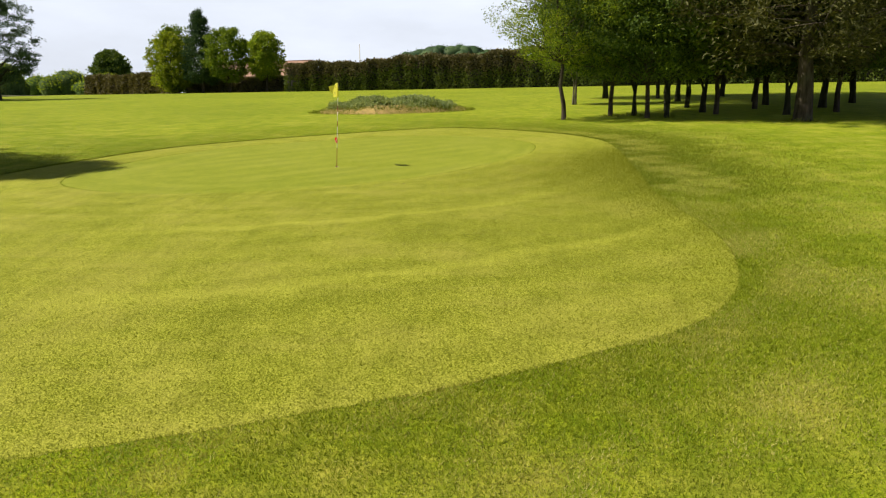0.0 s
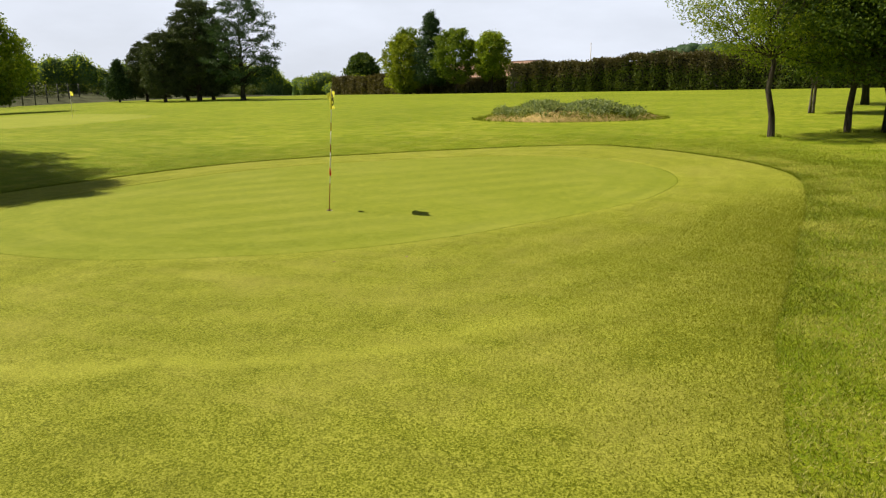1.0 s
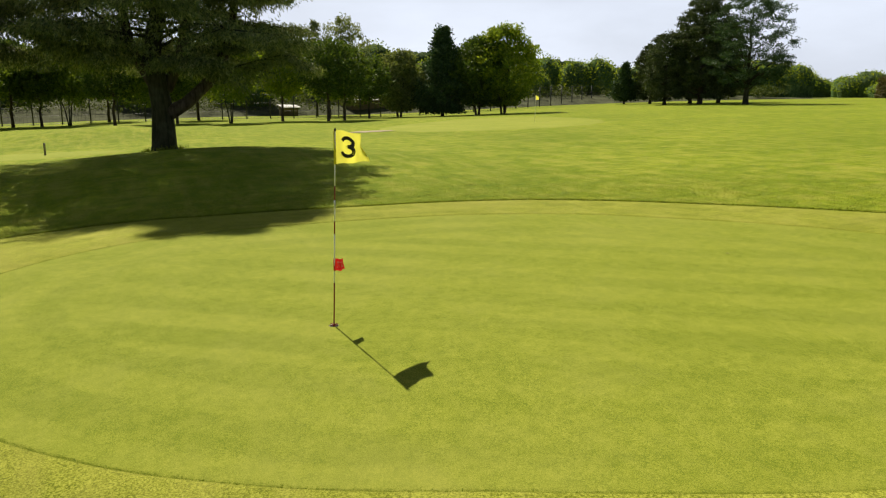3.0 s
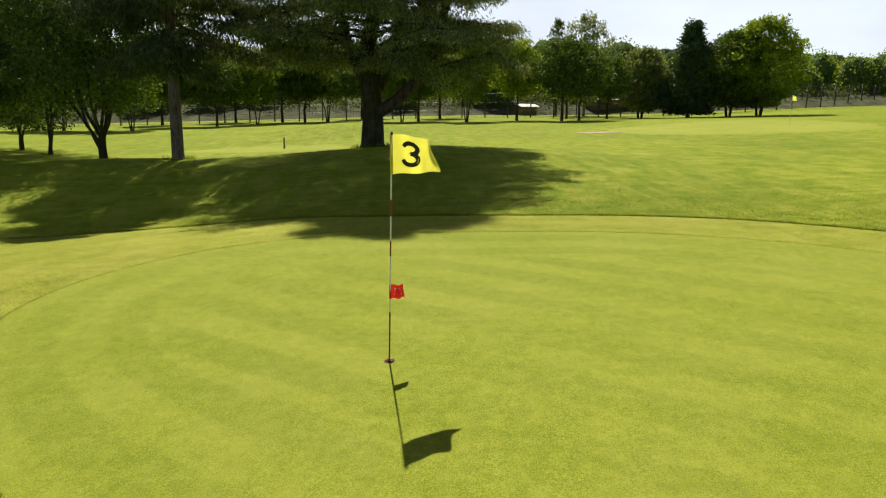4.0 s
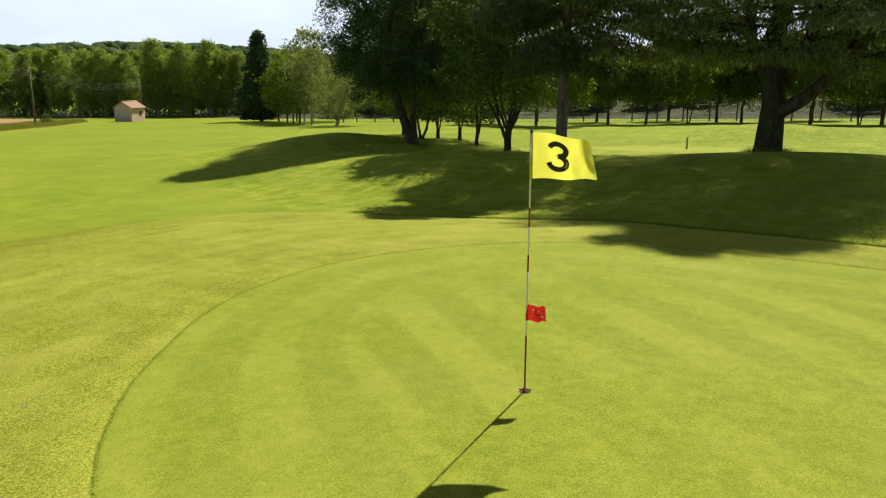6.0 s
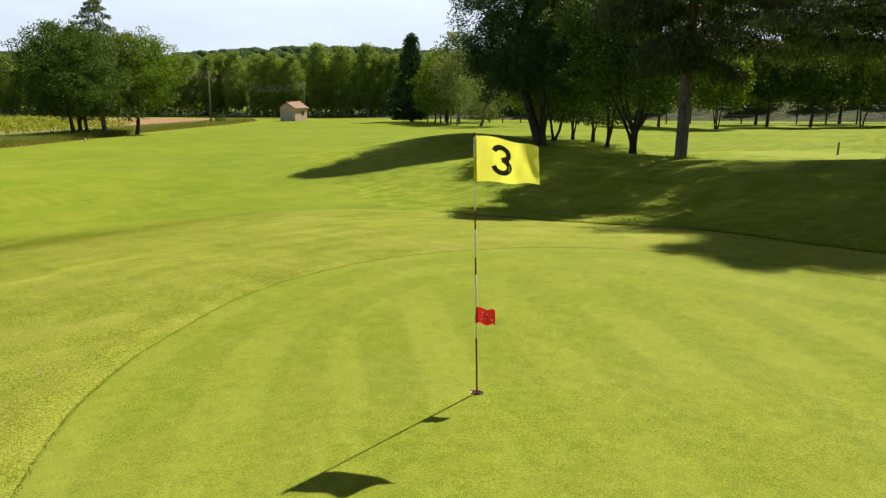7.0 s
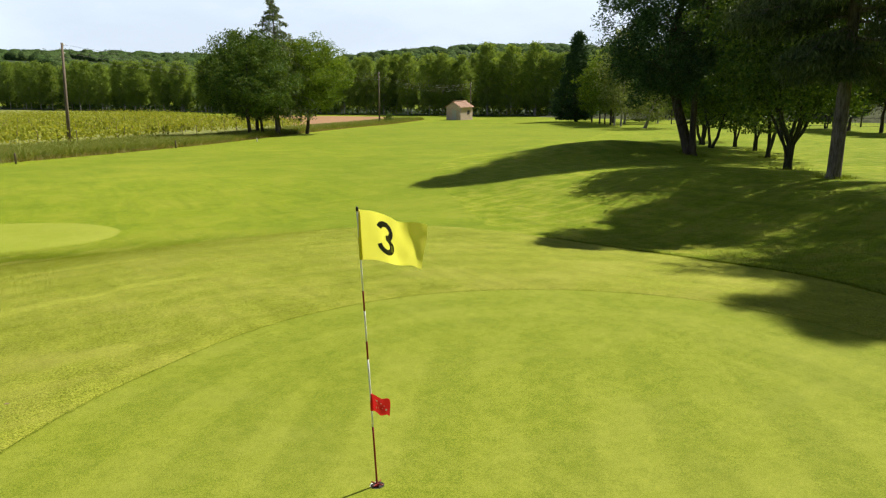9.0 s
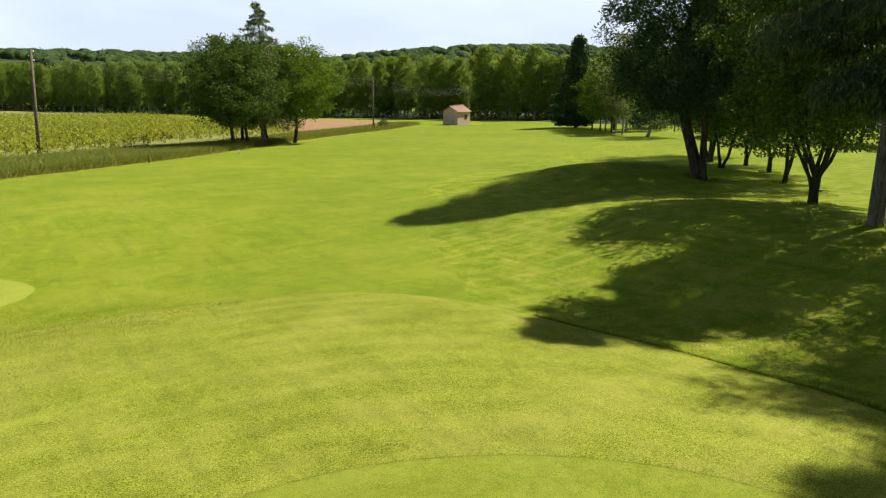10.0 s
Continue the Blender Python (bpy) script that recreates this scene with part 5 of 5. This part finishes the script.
crowns("sapling_row", "light green saplings before the plantation", "saplings", [(p[0] - 3 * across[0] + rng2.uniform(-1.5, 1.5), p[1] - 3 * across[1] + rng2.uniform(-1.5, 1.5), ground_z(*p), 0.7, rng2.uniform(1.6, 3.2)) for p in (EDGE_A + (EDGE_B - EDGE_A) * rng2.uniform(0.08, 0.6) for i in range(46))], M_LEAF_LIME, 0.3, 60, 98)
PLANTATION = Outline([tuple(p) for p in (EDGE_A - 1.5 * across + (-6, 9), EDGE_A * 0.5 + EDGE_B * 0.5 - 1.5 * across, EDGE_B - 1.5 * across + (6, -9), EDGE_B + 60 * across, EDGE_A * 0.5 + EDGE_B * 0.5 + 62 * across, EDGE_A + 60 * across)], tuple(EDGE_A * 0.5 + EDGE_B * 0.5 + 30 * across))
# dark sheet below the poplars, coloured with the shade they would cast
turf_sheet("plantation_floor", PLANTATION, lambda a: 0.0, M_HILL, 0.08, 12, 90, "structure", "floor under the poplars with their shade put into its colour", "woodland floor")
g = Geo()
for x, y, z, r, h in far_spots:
    g.tube([(x, y, ground_z(x, y) - 0.1), (x, y, ground_z(x, y) + 5)], [0.16, 0.12], 5)
tagged(new("poplar_trunks", g.mesh("poplar_trunks", M_BARK_PALE, True)), "pale trunks deep in the poplar plantation", "woods", "", "stuff")


# vineyard rows
def vineyard():
    rng = np.random.default_rng(101)
    at, posts = [], Geo()
    row_dir = np.array([-0.30, -0.954])
    step = np.array([0.954, -0.30])
    for k in range(-40, 78):
        for s in np.arange(-45, 190, 1.0):
            p = np.array([-12.0, -66.0]) + step * k * 1.45 + row_dir * s
            d = p - np.array(VINE_FIELD.mid)
            if np.hypot(*d) > VINE_FIELD.at(math.atan2(d[1], d[0])) - 0.1 or p[1] > -46:
                continue
            dist = np.hypot(p[0], p[1])
            if dist > 190:
                continue
            if rng.uniform() < 0.07:
                continue
            z = ground_z(*p) + 0.06
            n = int(max(6, 20 * 75 / dist))
            q = rng.normal(size=(n, 3)) * np.array([0.42, 0.42, 0.26]) + np.array([p[0], p[1], z + 0.72])
            q[:, 2] = np.maximum(q[:, 2], z + 0.25)
            at.append(q)
            if int(s) % 6 == 0 and dist < 130:
                posts.tube([(p[0], p[1], z - 0.1), (p[0], p[1], z + 1.15)], [0.035, 0.03], 4)
    at = np.concatenate(at)
    q = leaves(rng, at, np.tile([0, 0, 1.0], (len(at), 1)), 0.27, 0.2, 0, 0.3)
    tagged(new("vine_rows", quads_mesh("vine_rows", q, M_VINE)), "yellow-green vines in low trained rows", "vines", "", "stuff")
    tagged(new("vine_posts", posts.mesh("vine_posts", M_POST)), "short wooden posts along the vine rows", "posts", "", "stuff")


vineyard()


def tufts(name, label, spots, height, width, material, seed, spread=0.35):
    """Loose upright grass blades at places (x, y, z)."""
    rng = np.random.default_rng(seed)
    p = np.asarray(spots, float)
    n = len(p)
    az = rng.uniform(0, 2 * math.pi, n)
    w = width * rng.uniform(0.6, 1.4, n)
    h = height * rng.uniform(0.45, 1.25, n)
    side = np.stack([np.cos(az), np.sin(az), 0 * az], 1) * (w * 0.5)[:, None]
    tip = p + np.stack([rng.normal(size=n) * spread * h, rng.normal(size=n) * spread * h, h], 1)
    return tagged(new(name, quads_mesh(name, np.stack([p - side, p + side, tip], 1), material, 3)), label, "grass", "", "stuff")


def verge():
    rng = np.random.default_rng(102)
    corners = np.array([(14, -34.5), (3, -40.5), (-6, -47.5), (-14, -54.5), (-20, -61), (-30, -72), (-40, -82), (-55, -95), (-72, -112)], float)
    spots = []
    for a, b in zip(corners, corners[1:]):
        ln = np.linalg.norm(b - a)
        deep = 9.2 if a[0] > -19 else 5.0
        n = int(ln * 260 * deep)
        s = rng.uniform(0, 1, n)
        side = np.array([(b - a)[1], -(b - a)[0]]) / ln
        p = a + (b - a) * s[:, None] - side * (0.1 + deep * rng.uniform(0, 1, n) ** 1.2 + 0.25 * rng.normal(size=n))[:, None]
        spots.append(ground_spots(p[:, 0], p[:, 1]))
    spots = np.concatenate(spots)
    dry = []
    for a, b in zip(corners, corners[1:]):
        ln = np.linalg.norm(b - a)
        side = np.array([(b - a)[1], -(b - a)[0]]) / ln
        for _ in range(int(ln * 130)):
            p = a + (b - a) * rng.uniform(0, 1) + side * (0.05 + 0.3 * rng.normal())
            dry.append((p[0], p[1], ground_z(*p)))
    tufts("dry_fringe", "straw-coloured dry grass along the foot of the verge", dry, 0.26, 0.035, M_STRAW, 107, 0.6)
    tufts("verge_grass", "unmown verge of tall grass beside the vineyard", spots, 0.55, 0.05, M_VERGE, 103, 0.8)
    crowns("shrub", "small round shrub on the verge", "shrub", [(-57, -98.6, ground_z(-57, -98.6), 0.7, 1.5)], M_LEAF_DARK, 0.25, 300, 104, kind="")


verge()


# flower bed on its low bank
def flower_bed():
    rng = np.random.default_rng(105)
    cx, cy, rx, ry = -2.8, 27.2, 4.2, 2.7
    top = lambda q: 0.44 * max(0.0, 1 - q**4)
    g = Geo()
    rings, seg = 10, 64
    pts = []
    for i in range(rings + 1):
        for j in range(seg):
            q, a = i / rings, 2 * math.pi * j / seg
            w = 1.15 * q * (1 + 0.05 * math.sin(3 * a) + 0.03 * math.sin(7 * a + 1))
            x, y = cx + rx * w * math.cos(a), cy + ry * w * math.sin(a)
            pts.append((x, y, ground_z(x, y) + top(q) + (0.03 * rng.normal() if 0 < i < rings else 0) - (0.04 if i == rings else 0)))
    g.add(pts, [(i * seg + j, (i + 1) * seg + j, (i + 1) * seg + (j + 1) % seg, i * seg + (j + 1) % seg) for i in range(rings) for j in range(seg)])
    bed = thing("flower_bed", "raised bed of grey-green plants on bare soil", "flower bed", (0, 0, 0))
    part("soil", g.mesh("soil", M_SOIL, True), bed, "bare yellowish soil")
    at = []
    for _ in range(1500):
        a, q = rng.uniform(0, 2 * math.pi), math.sqrt(rng.uniform(0, 1)) * 0.93
        x, y = cx + rx * q * math.cos(a), cy + ry * q * math.sin(a)
        if y < cy - ry * 0.5 and rng.uniform() < 0.85:
            continue
        at.append(rng.normal(size=(26, 3)) * np.array([0.16, 0.16, 0.07]) + np.array([x, y, ground_z(x, y) + top(q) + rng.uniform(0.08, 0.40) * (0.7 + 0.4 * math.sin(2.1 * x + 1.3 * y))]))
    at = np.concatenate(at)
    part("planting", quads_mesh("planting", leaves(rng, at, np.tile([0, 0, 1.0], (len(at), 1)), 0.13, 0.07, 0, 0.5), M_BED), bed, "grey-green leafy plants")
    spots = []
    for _ in range(7000):
        a, q = rng.uniform(0, 2 * math.pi), rng.uniform(0.80, 1.26)
        x, y = cx + rx * q * math.cos(a), cy + ry * q * math.sin(a)
        spots.append((x, y, ground_z(x, y) + max(0, top(q / 1.15))))
    for _ in range(2600):
        a, q = rng.uniform(math.pi * 1.05, math.pi * 1.95), rng.uniform(0.55, 1.05)
        if math.sin(3.1 * a + 5 * q) + 0.6 * rng.normal() < 0:
            continue
        x, y = cx + rx * q * math.cos(a), cy + ry * q * math.sin(a)
        spots.append((x, y, ground_z(x, y) + max(0, top(q / 1.15)) - 0.02))
    tufts("bed_fringe", "uncut grass fringe round the flower bed", spots, 0.15, 0.022, M_BLADE, 106, 0.8)


flower_bed()


# ---- fence, poles, buildings ----
def fence():
    f = thing("fence", "tall dark wire fence along the western boundary", "fence", on_ground(-88, 0))
    z0 = ground_z(-88, 0)
    ends = [(-82, -62), (-88, -10), (-87, 20), (-92, 52), (-104, 82)]
    post = Geo().tube([(0, 0, -0.2), (0, 0, 1.5), (0, 0, 3.2)], [0.085] * 3, 6).mesh("post", M_METAL, True)
    tops = []
    for a, b in zip(ends, ends[1:]):
        ln = math.dist(a, b)
        n = int(ln / 3)
        for i in range(n):
            x, y = a[0] + (b[0] - a[0]) * i / n, a[1] + (b[1] - a[1]) * i / n
            p = part("post", post, f)
            p.location = (x + 88, y, ground_z(x, y) - z0)
            tops.append((x + 88, y, ground_z(x, y) - z0))
    for h in (0.1, 1.0, 2.0, 3.1):
        g = Geo().tube([(x, y, z + h) for x, y, z in tops], [0.02] * len(tops), 4)
        part("wire", g.mesh("wire", M_METAL), f)
    g = Geo()
    for (x0, y0, z0_), (x1, y1, z1) in zip(tops, tops[1:]):
        for k in range(8):
            s = (k + 0.5) / 8
            x, y, z = x0 + (x1 - x0) * s, y0 + (y1 - y0) * s, z0_ + (z1 - z0_) * s
            g.tube([(x, y, z + 0.1), (x, y, z + 3.1)], [0.008, 0.008], 3, False)
    part("mesh_wire", g.mesh("mesh_wire", M_METAL), f)


fence()


def power_pole(x, y, h, r, top=(0, 0)):
    p = thing("utility_pole", "weathered wooden utility pole carrying wires", "utility pole", on_ground(x, y), "utility poles beside the field")
    part("pole", Geo().tube([(0, 0, -0.3), (top[0] * 0.4, top[1] * 0.4, h * 0.4), (top[0], top[1], h)], [r, r * 0.85, r * 0.62], 9).mesh("pole", M_POST, True), p)
    ins = []
    for k in range(4):
        z = h - 0.15 - 0.32 * k
        c = Vector((top[0] * z / h + (0.16 if k % 2 else -0.16), top[1] * z / h, z))
        part("insulator", Geo().tube([c + Vector((0, 0, -0.06)), c, c + Vector((0, 0, 0.07))], [0.03, 0.055, 0.03], 8).mesh("insulator", M_WHITE_PAINT, True), p, "white insulator")
        part("bracket", Geo().tube([c + Vector((-0.16 if k % 2 else 0.16, 0, -0.08)), c + Vector((0, 0, -0.06))], [0.018, 0.015], 6).mesh("bracket", M_METAL, True), p)
        ins.append(Vector(on_ground(x, y)) + c)
    return ins


runs = [power_pole(-5.47, -61.86, 8.15, 0.15, (-0.35, -0.5)), power_pole(-53.5, -95.5, 8.0, 0.14), power_pole(-82.1, -110.1, 7.0, 0.12)]
g = Geo()
for a, b in zip(runs, runs[1:]):
    for p, q in zip(a, b):
        pts = [p.lerp(q, i / 14) - Vector((0, 0, 1.1 * 4 * (i / 14) * (1 - i / 14))) for i in range(15)]
        g.tube(pts, [0.010] * 15, 4, False)
tagged(new("power_lines", g.mesh("power_lines", M_WIRE)), "thin sagging overhead wires between the poles", "wires", "", "stuff")


def gable_house(name, label, x, y, turn, lx, ly, wall_h, roof_h, over, openings):
    """A small house: walls, two tiled slopes with tile courses, a gable, openings with frames."""
    b = thing(name, label, "building", on_ground(x, y, -0.05), "", "", turn)
    w = Geo()
    w.box((-lx / 2, -ly / 2, -0.3), (lx / 2, ly / 2, wall_h))
    w.add([(-lx / 2, -ly / 2, wall_h), (-lx / 2, ly / 2, wall_h), (-lx / 2, 0, wall_h + roof_h), (lx / 2, -ly / 2, wall_h), (lx / 2, ly / 2, wall_h), (lx / 2, 0, wall_h + roof_h)], [(0, 2, 1), (3, 4, 5), (0, 3, 5, 2), (1, 2, 5, 4)])
    part("wall", w.mesh("wall", M_PLASTER), b, "pinkish plastered walls")
    for s in (-1, 1):
        r = Geo()
        courses = 9
        for i in range(courses):
            u0, u1 = i / courses, (i + 1.12) / courses
            y0, y1 = s * (ly / 2 + over) * (1 - u0), s * (ly / 2 + over) * (1 - min(u1, 1))
            e = over * roof_h / (ly / 2)
            z0, z1 = wall_h - e + (roof_h + e) * u0 + 0.10, wall_h - e + (roof_h + e) * min(u1, 1) + 0.06
            r.add([(-lx / 2 - over, y0, z0), (lx / 2 + over, y0, z0), (lx / 2 + over, y1, z1), (-lx / 2 - over, y1, z1), (-lx / 2 - over, y0, z0 - 0.06), (lx / 2 + over, y0, z0 - 0.06), (lx / 2 + over, y1, z1 - 0.06), (-lx / 2 - over, y1, z1 - 0.06)],
                  [(0, 1, 2, 3), (4, 7, 6, 5), (0, 4, 5, 1), (1, 5, 6, 2), (2, 6, 7, 3), (3, 7, 4, 0)])
        part("roof_slope", r.mesh("roof_slope", M_TILE), b, "terracotta tiled slope")
    part("ridge", Geo().tube([(-lx / 2 - over, 0, wall_h + roof_h + 0.1), (lx / 2 + over, 0, wall_h + roof_h + 0.1)], [0.1, 0.1], 8).mesh("ridge", M_TILE, True), b)
    for kind, face, u, z, ow, oh in openings:
        g = Geo()
        if face == "x":
            g.box((lx / 2 + 0.004, u - ow / 2, z), (lx / 2 + 0.05, u + ow / 2, z + oh))
        else:
            g.box((u - ow / 2, ly / 2 + 0.004, z), (u + ow / 2, ly / 2 + 0.05, z + oh))
        part(kind, g.mesh(kind, M_DOOR if kind == "door" else M_DARK), b, "pale grey door" if kind == "door" else "")
    return b


gable_house("field_hut", "small pink plastered hut with a tiled roof", -77.1, -106.8, 20, 4.0, 3.2, 2.5, 0.9, 0.28, [("door", "x", 0.2, 0.0, 1.0, 2.0), ("window", "y", -0.6, 1.1, 0.7, 0.7)])
gable_house("house", "low house with red tiled roof behind trees", -47.5, 137.0, -20, 24, 8, 3.4, 2.8, 0.4, [("window", "y", 2, 1, 1.2, 1.2), ("door", "y", 6, 0, 1.1, 2.1)])
for x, y, lx, ly, h, turn, label in ((-101, 22.5, 2.3, 1.8, 1.4, 8, "small shed with a bright sheet-metal roof"), (-108, 41, 16, 5, 2.4, 8, "long low shed with a pale roof beyond the fence")):
    s = thing("shed", label, "shed", on_ground(x, y), "", "", turn)
    part("wall", Geo().box((-ly / 2, -lx / 2, -0.2), (ly / 2, lx / 2, h)).mesh("wall", M_POST), s)
    g = Geo()
    g.box((-ly / 2 - 0.3, -lx / 2 - 0.3, h), (ly / 2 + 0.3, lx / 2 + 0.3, h + 0.10))
    rf = part("roof", g.mesh("roof", M_SHED), s, "pale sheet-metal roof")
    rf.rotation_euler = (0, radians(9), 0)

# mast behind the hedge
mast = thing("mast", "thin distant mast over the hedge", "mast", on_ground(-26.2, 135))
part("pole", Geo().tube([(0, 0, 0), (0, 0, 9.4)], [0.12, 0.08], 8).mesh("pole", M_SHED, True), mast)

# markers on the tees
for x, y, h, m in ((-32.4, -5.0, 0.62, M_BARK_PALE), (-19.35, -56.2, 0.32, M_WHITE_PAINT), (-0.3, -41.0, 0.6, M_POST), (-11.2, -50.8, 0.6, M_POST)):
    mk = thing("marker_post", "short white marker post beside the trees" if m is M_WHITE_PAINT else "short brown stake along the verge" if m is M_POST else "short marker post on a tee", "marker post", on_ground(x, y))
    part("post", Geo().tube([(0, 0, -0.05), (0, 0, h * 0.9), (0, 0, h)], [0.05, 0.05, 0.03], 8).mesh("post", m, True), mk)


# uncut grass round the trunks
def trunk_grass():
    rng = np.random.default_rng(121)
    spots = []
    for x, y, r in ((-21.17, -0.27, 0.55), (-20.49, -7.31, 0.32), (-25.77, -11.87, 0.50), (-29.9, -19.6, 0.60), (-33.0, -17.21, 0.35), (-37.0, -20.5, 0.35), (7.12, 16.42, 0.20), (9.56, 18.42, 0.22), (10.8, 18.6, 0.25), (11.9, 16.7, 0.25), (16.7, 13.2, 0.45)):
        n = int(420 * r)
        a, q = rng.uniform(0, 2 * math.pi, n), r + np.abs(rng.normal(size=n)) * 0.14
        spots.append(ground_spots(x + q * np.cos(a), y + q * np.sin(a), -0.01))
    tufts("uncut_grass", "longer uncut grass round the feet of trunks", np.concatenate(spots), 0.17, 0.022, M_ROUGH_BLADE, 122, 0.5)


trunk_grass()


# scraps on the mown grass
def dry_leaf(x, y, turn, size):
    """A curled dead leaf: a folded blade on a bent midrib with a short stalk."""
    n = 6
    rows = []
    for i in range(n + 1):
        u = i / n
        half = 0.34 * math.sin(math.pi * min(u * 0.94 + 0.03, 1)) * size
        lift = 0.006 + 0.16 * size * u * u
        rows += [((u - 0.5) * size, -half, lift + half * 0.5), ((u - 0.5) * size, 0, lift), ((u - 0.5) * size, half, lift + half * 0.35)]
    g = Geo()
    g.add(rows, [(i * 3 + k, i * 3 + 3 + k, i * 3 + 4 + k, i * 3 + 1 + k) for i in range(n) for k in range(2)])
    t = thing("dead_leaf", "small curled tan dead leaf on the mown grass", "leaf", on_ground(x, y, 0.016), "", "", turn)
    part("blade", g.mesh("blade", M_DRY_LEAF, True), t)
    part("stalk", Geo().tube([(-0.5 * size, 0, 0.006), (-0.7 * size, 0.05 * size, 0.008)], [0.0014, 0.001], 5).mesh("stalk", M_DRY_LEAF), t)


for x, y, turn, size in ((2.20, -3.28, 20, 0.05), (2.93, -2.72, 110, 0.05), (-0.6, 6.4, 30, 0.05)):
    dry_leaf(x, y, turn, size)


# ---- grass blades of the rough beside the apron ----
def rough_blades():
    rng = np.random.default_rng(111)

    def ring(n, spread, lo, gap, outline=OUTER, both=False):
        a = rng.uniform(-math.pi, math.pi, n)
        a = a[(a < radians(gap[0])) | (a > radians(gap[1]))]
        off = rng.normal(size=len(a)) * spread
        r = np.array(outline.at(a)) + lo + (off if both else np.abs(off))
        x, y = r * np.cos(a), r * np.sin(a)
        return ground_spots(x, y, -0.004)

    tufts("rough_grass", "short uneven blades of the rough round the apron", ring(170000, 3.4, 0.02, (-138, -88)), 0.026, 0.012, M_BLADE, 112, 0.8)
    tufts("rough_edge", "longer grass lip where the rough meets the apron", ring(26000, 0.05, 0.0, (-138, 40)), 0.05, 0.012, M_BLADE, 113, 0.5)
    # matted longer blades beside the apron: paler dry patches, and a shaded tone coloured in to the east
    a = radians(-6) + rng.uniform(-1, 1, 190000) * radians(68) + rng.normal(size=190000) * radians(14)
    r = np.array(OUTER.at(a)) - 0.03 + 2.6 * np.abs(rng.normal(size=len(a)))
    px, py = r * np.cos(a), r * np.sin(a)
    v = np.sin(1.9 * px + 0.8 * py) + np.sin(2.7 * py - 1.1 * px + 1.0) + 0.8 * np.sin(4.6 * px + 3.8 * py) + 0.7 * np.sin(5.3 * py - 3.1 * px)
    v = 1.3 * np.sin(2.1 * (r - np.array(OUTER.at(a))) + 0.6 * np.sin(0.7 * py)) + 0.6 * v
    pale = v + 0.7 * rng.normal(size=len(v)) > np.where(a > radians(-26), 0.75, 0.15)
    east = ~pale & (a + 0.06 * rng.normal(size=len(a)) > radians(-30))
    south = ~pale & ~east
    dry = ground_spots(px[pale], py[pale], -0.004)
    # eastern blades take the darker material, a shaded tone put into their colour
    tufts("shaded_tufts", "dark green tufts east of the apron, a shaded tone in their colour", ground_spots(px[east], py[east], -0.004), 0.042, 0.008, M_BLADE, 123, 0.6)
    tufts("rough_tufts", "coarse green tufts in the rough beside the apron", ground_spots(px[south], py[south], -0.004), 0.038, 0.008, M_ROUGH_BLADE, 115, 0.6)
    tufts("dry_tufts", "paler dry patches in the rough beside the apron", dry, 0.032, 0.008, M_PALE_BLADE, 117, 0.7)
    # thick short grass south of the apron
    a = rng.normal(size=215000)
    a = radians(-68) + a[np.abs(a) < 2.9] * radians(17)
    r = np.array(OUTER.at(a)) - 0.02 + 2.1 * np.abs(rng.normal(size=len(a)))
    px, py = r * np.cos(a), r * np.sin(a)
    v = np.sin(2.3 * px + 1.1 * py) + np.sin(3.1 * py - 1.7 * px + 2.0) + 0.8 * np.sin(6.1 * px - 4.4 * py)
    pale = v + 0.8 * rng.normal(size=len(v)) > 0.7
    tufts("thick_grass", "thick short green blades south of the apron", ground_spots(px[~pale], py[~pale], -0.004), 0.034, 0.007, M_ROUGH_BLADE, 118, 0.5)
    tufts("yellowed_grass", "yellowed blades among thick grass south of the apron", ground_spots(px[pale], py[pale], -0.004), 0.032, 0.007, M_PALE_BLADE, 119, 0.5)
    # short upright blades over the nearer half of the apron
    a = radians(-41) + rng.uniform(-1, 1, 330000) * radians(66) + rng.normal(size=330000) * radians(9)
    lo, hi = np.array(INNER.at(a)) + 0.03, np.array(OUTER.at(a)) + 0.01
    r = np.sqrt(lo**2 + (hi**2 - lo**2) * rng.uniform(0, 1, len(a)))
    short = ground_spots(r * np.cos(a), r * np.sin(a), 0.007)
    tufts("apron_grass", "dense short mown blades of the apron", short, 0.020, 0.008, M_APRON_BLADE, 116, 0.6)
    line = ring(32000, 0.020, -0.018, (-181, -181), INNER, True) + np.array([0, 0, 0.008])
    tufts("collar_line", "thin darker grass line round the putting green", line, 0.013, 0.010, M_COLLAR, 114, 0.8)


rough_blades()
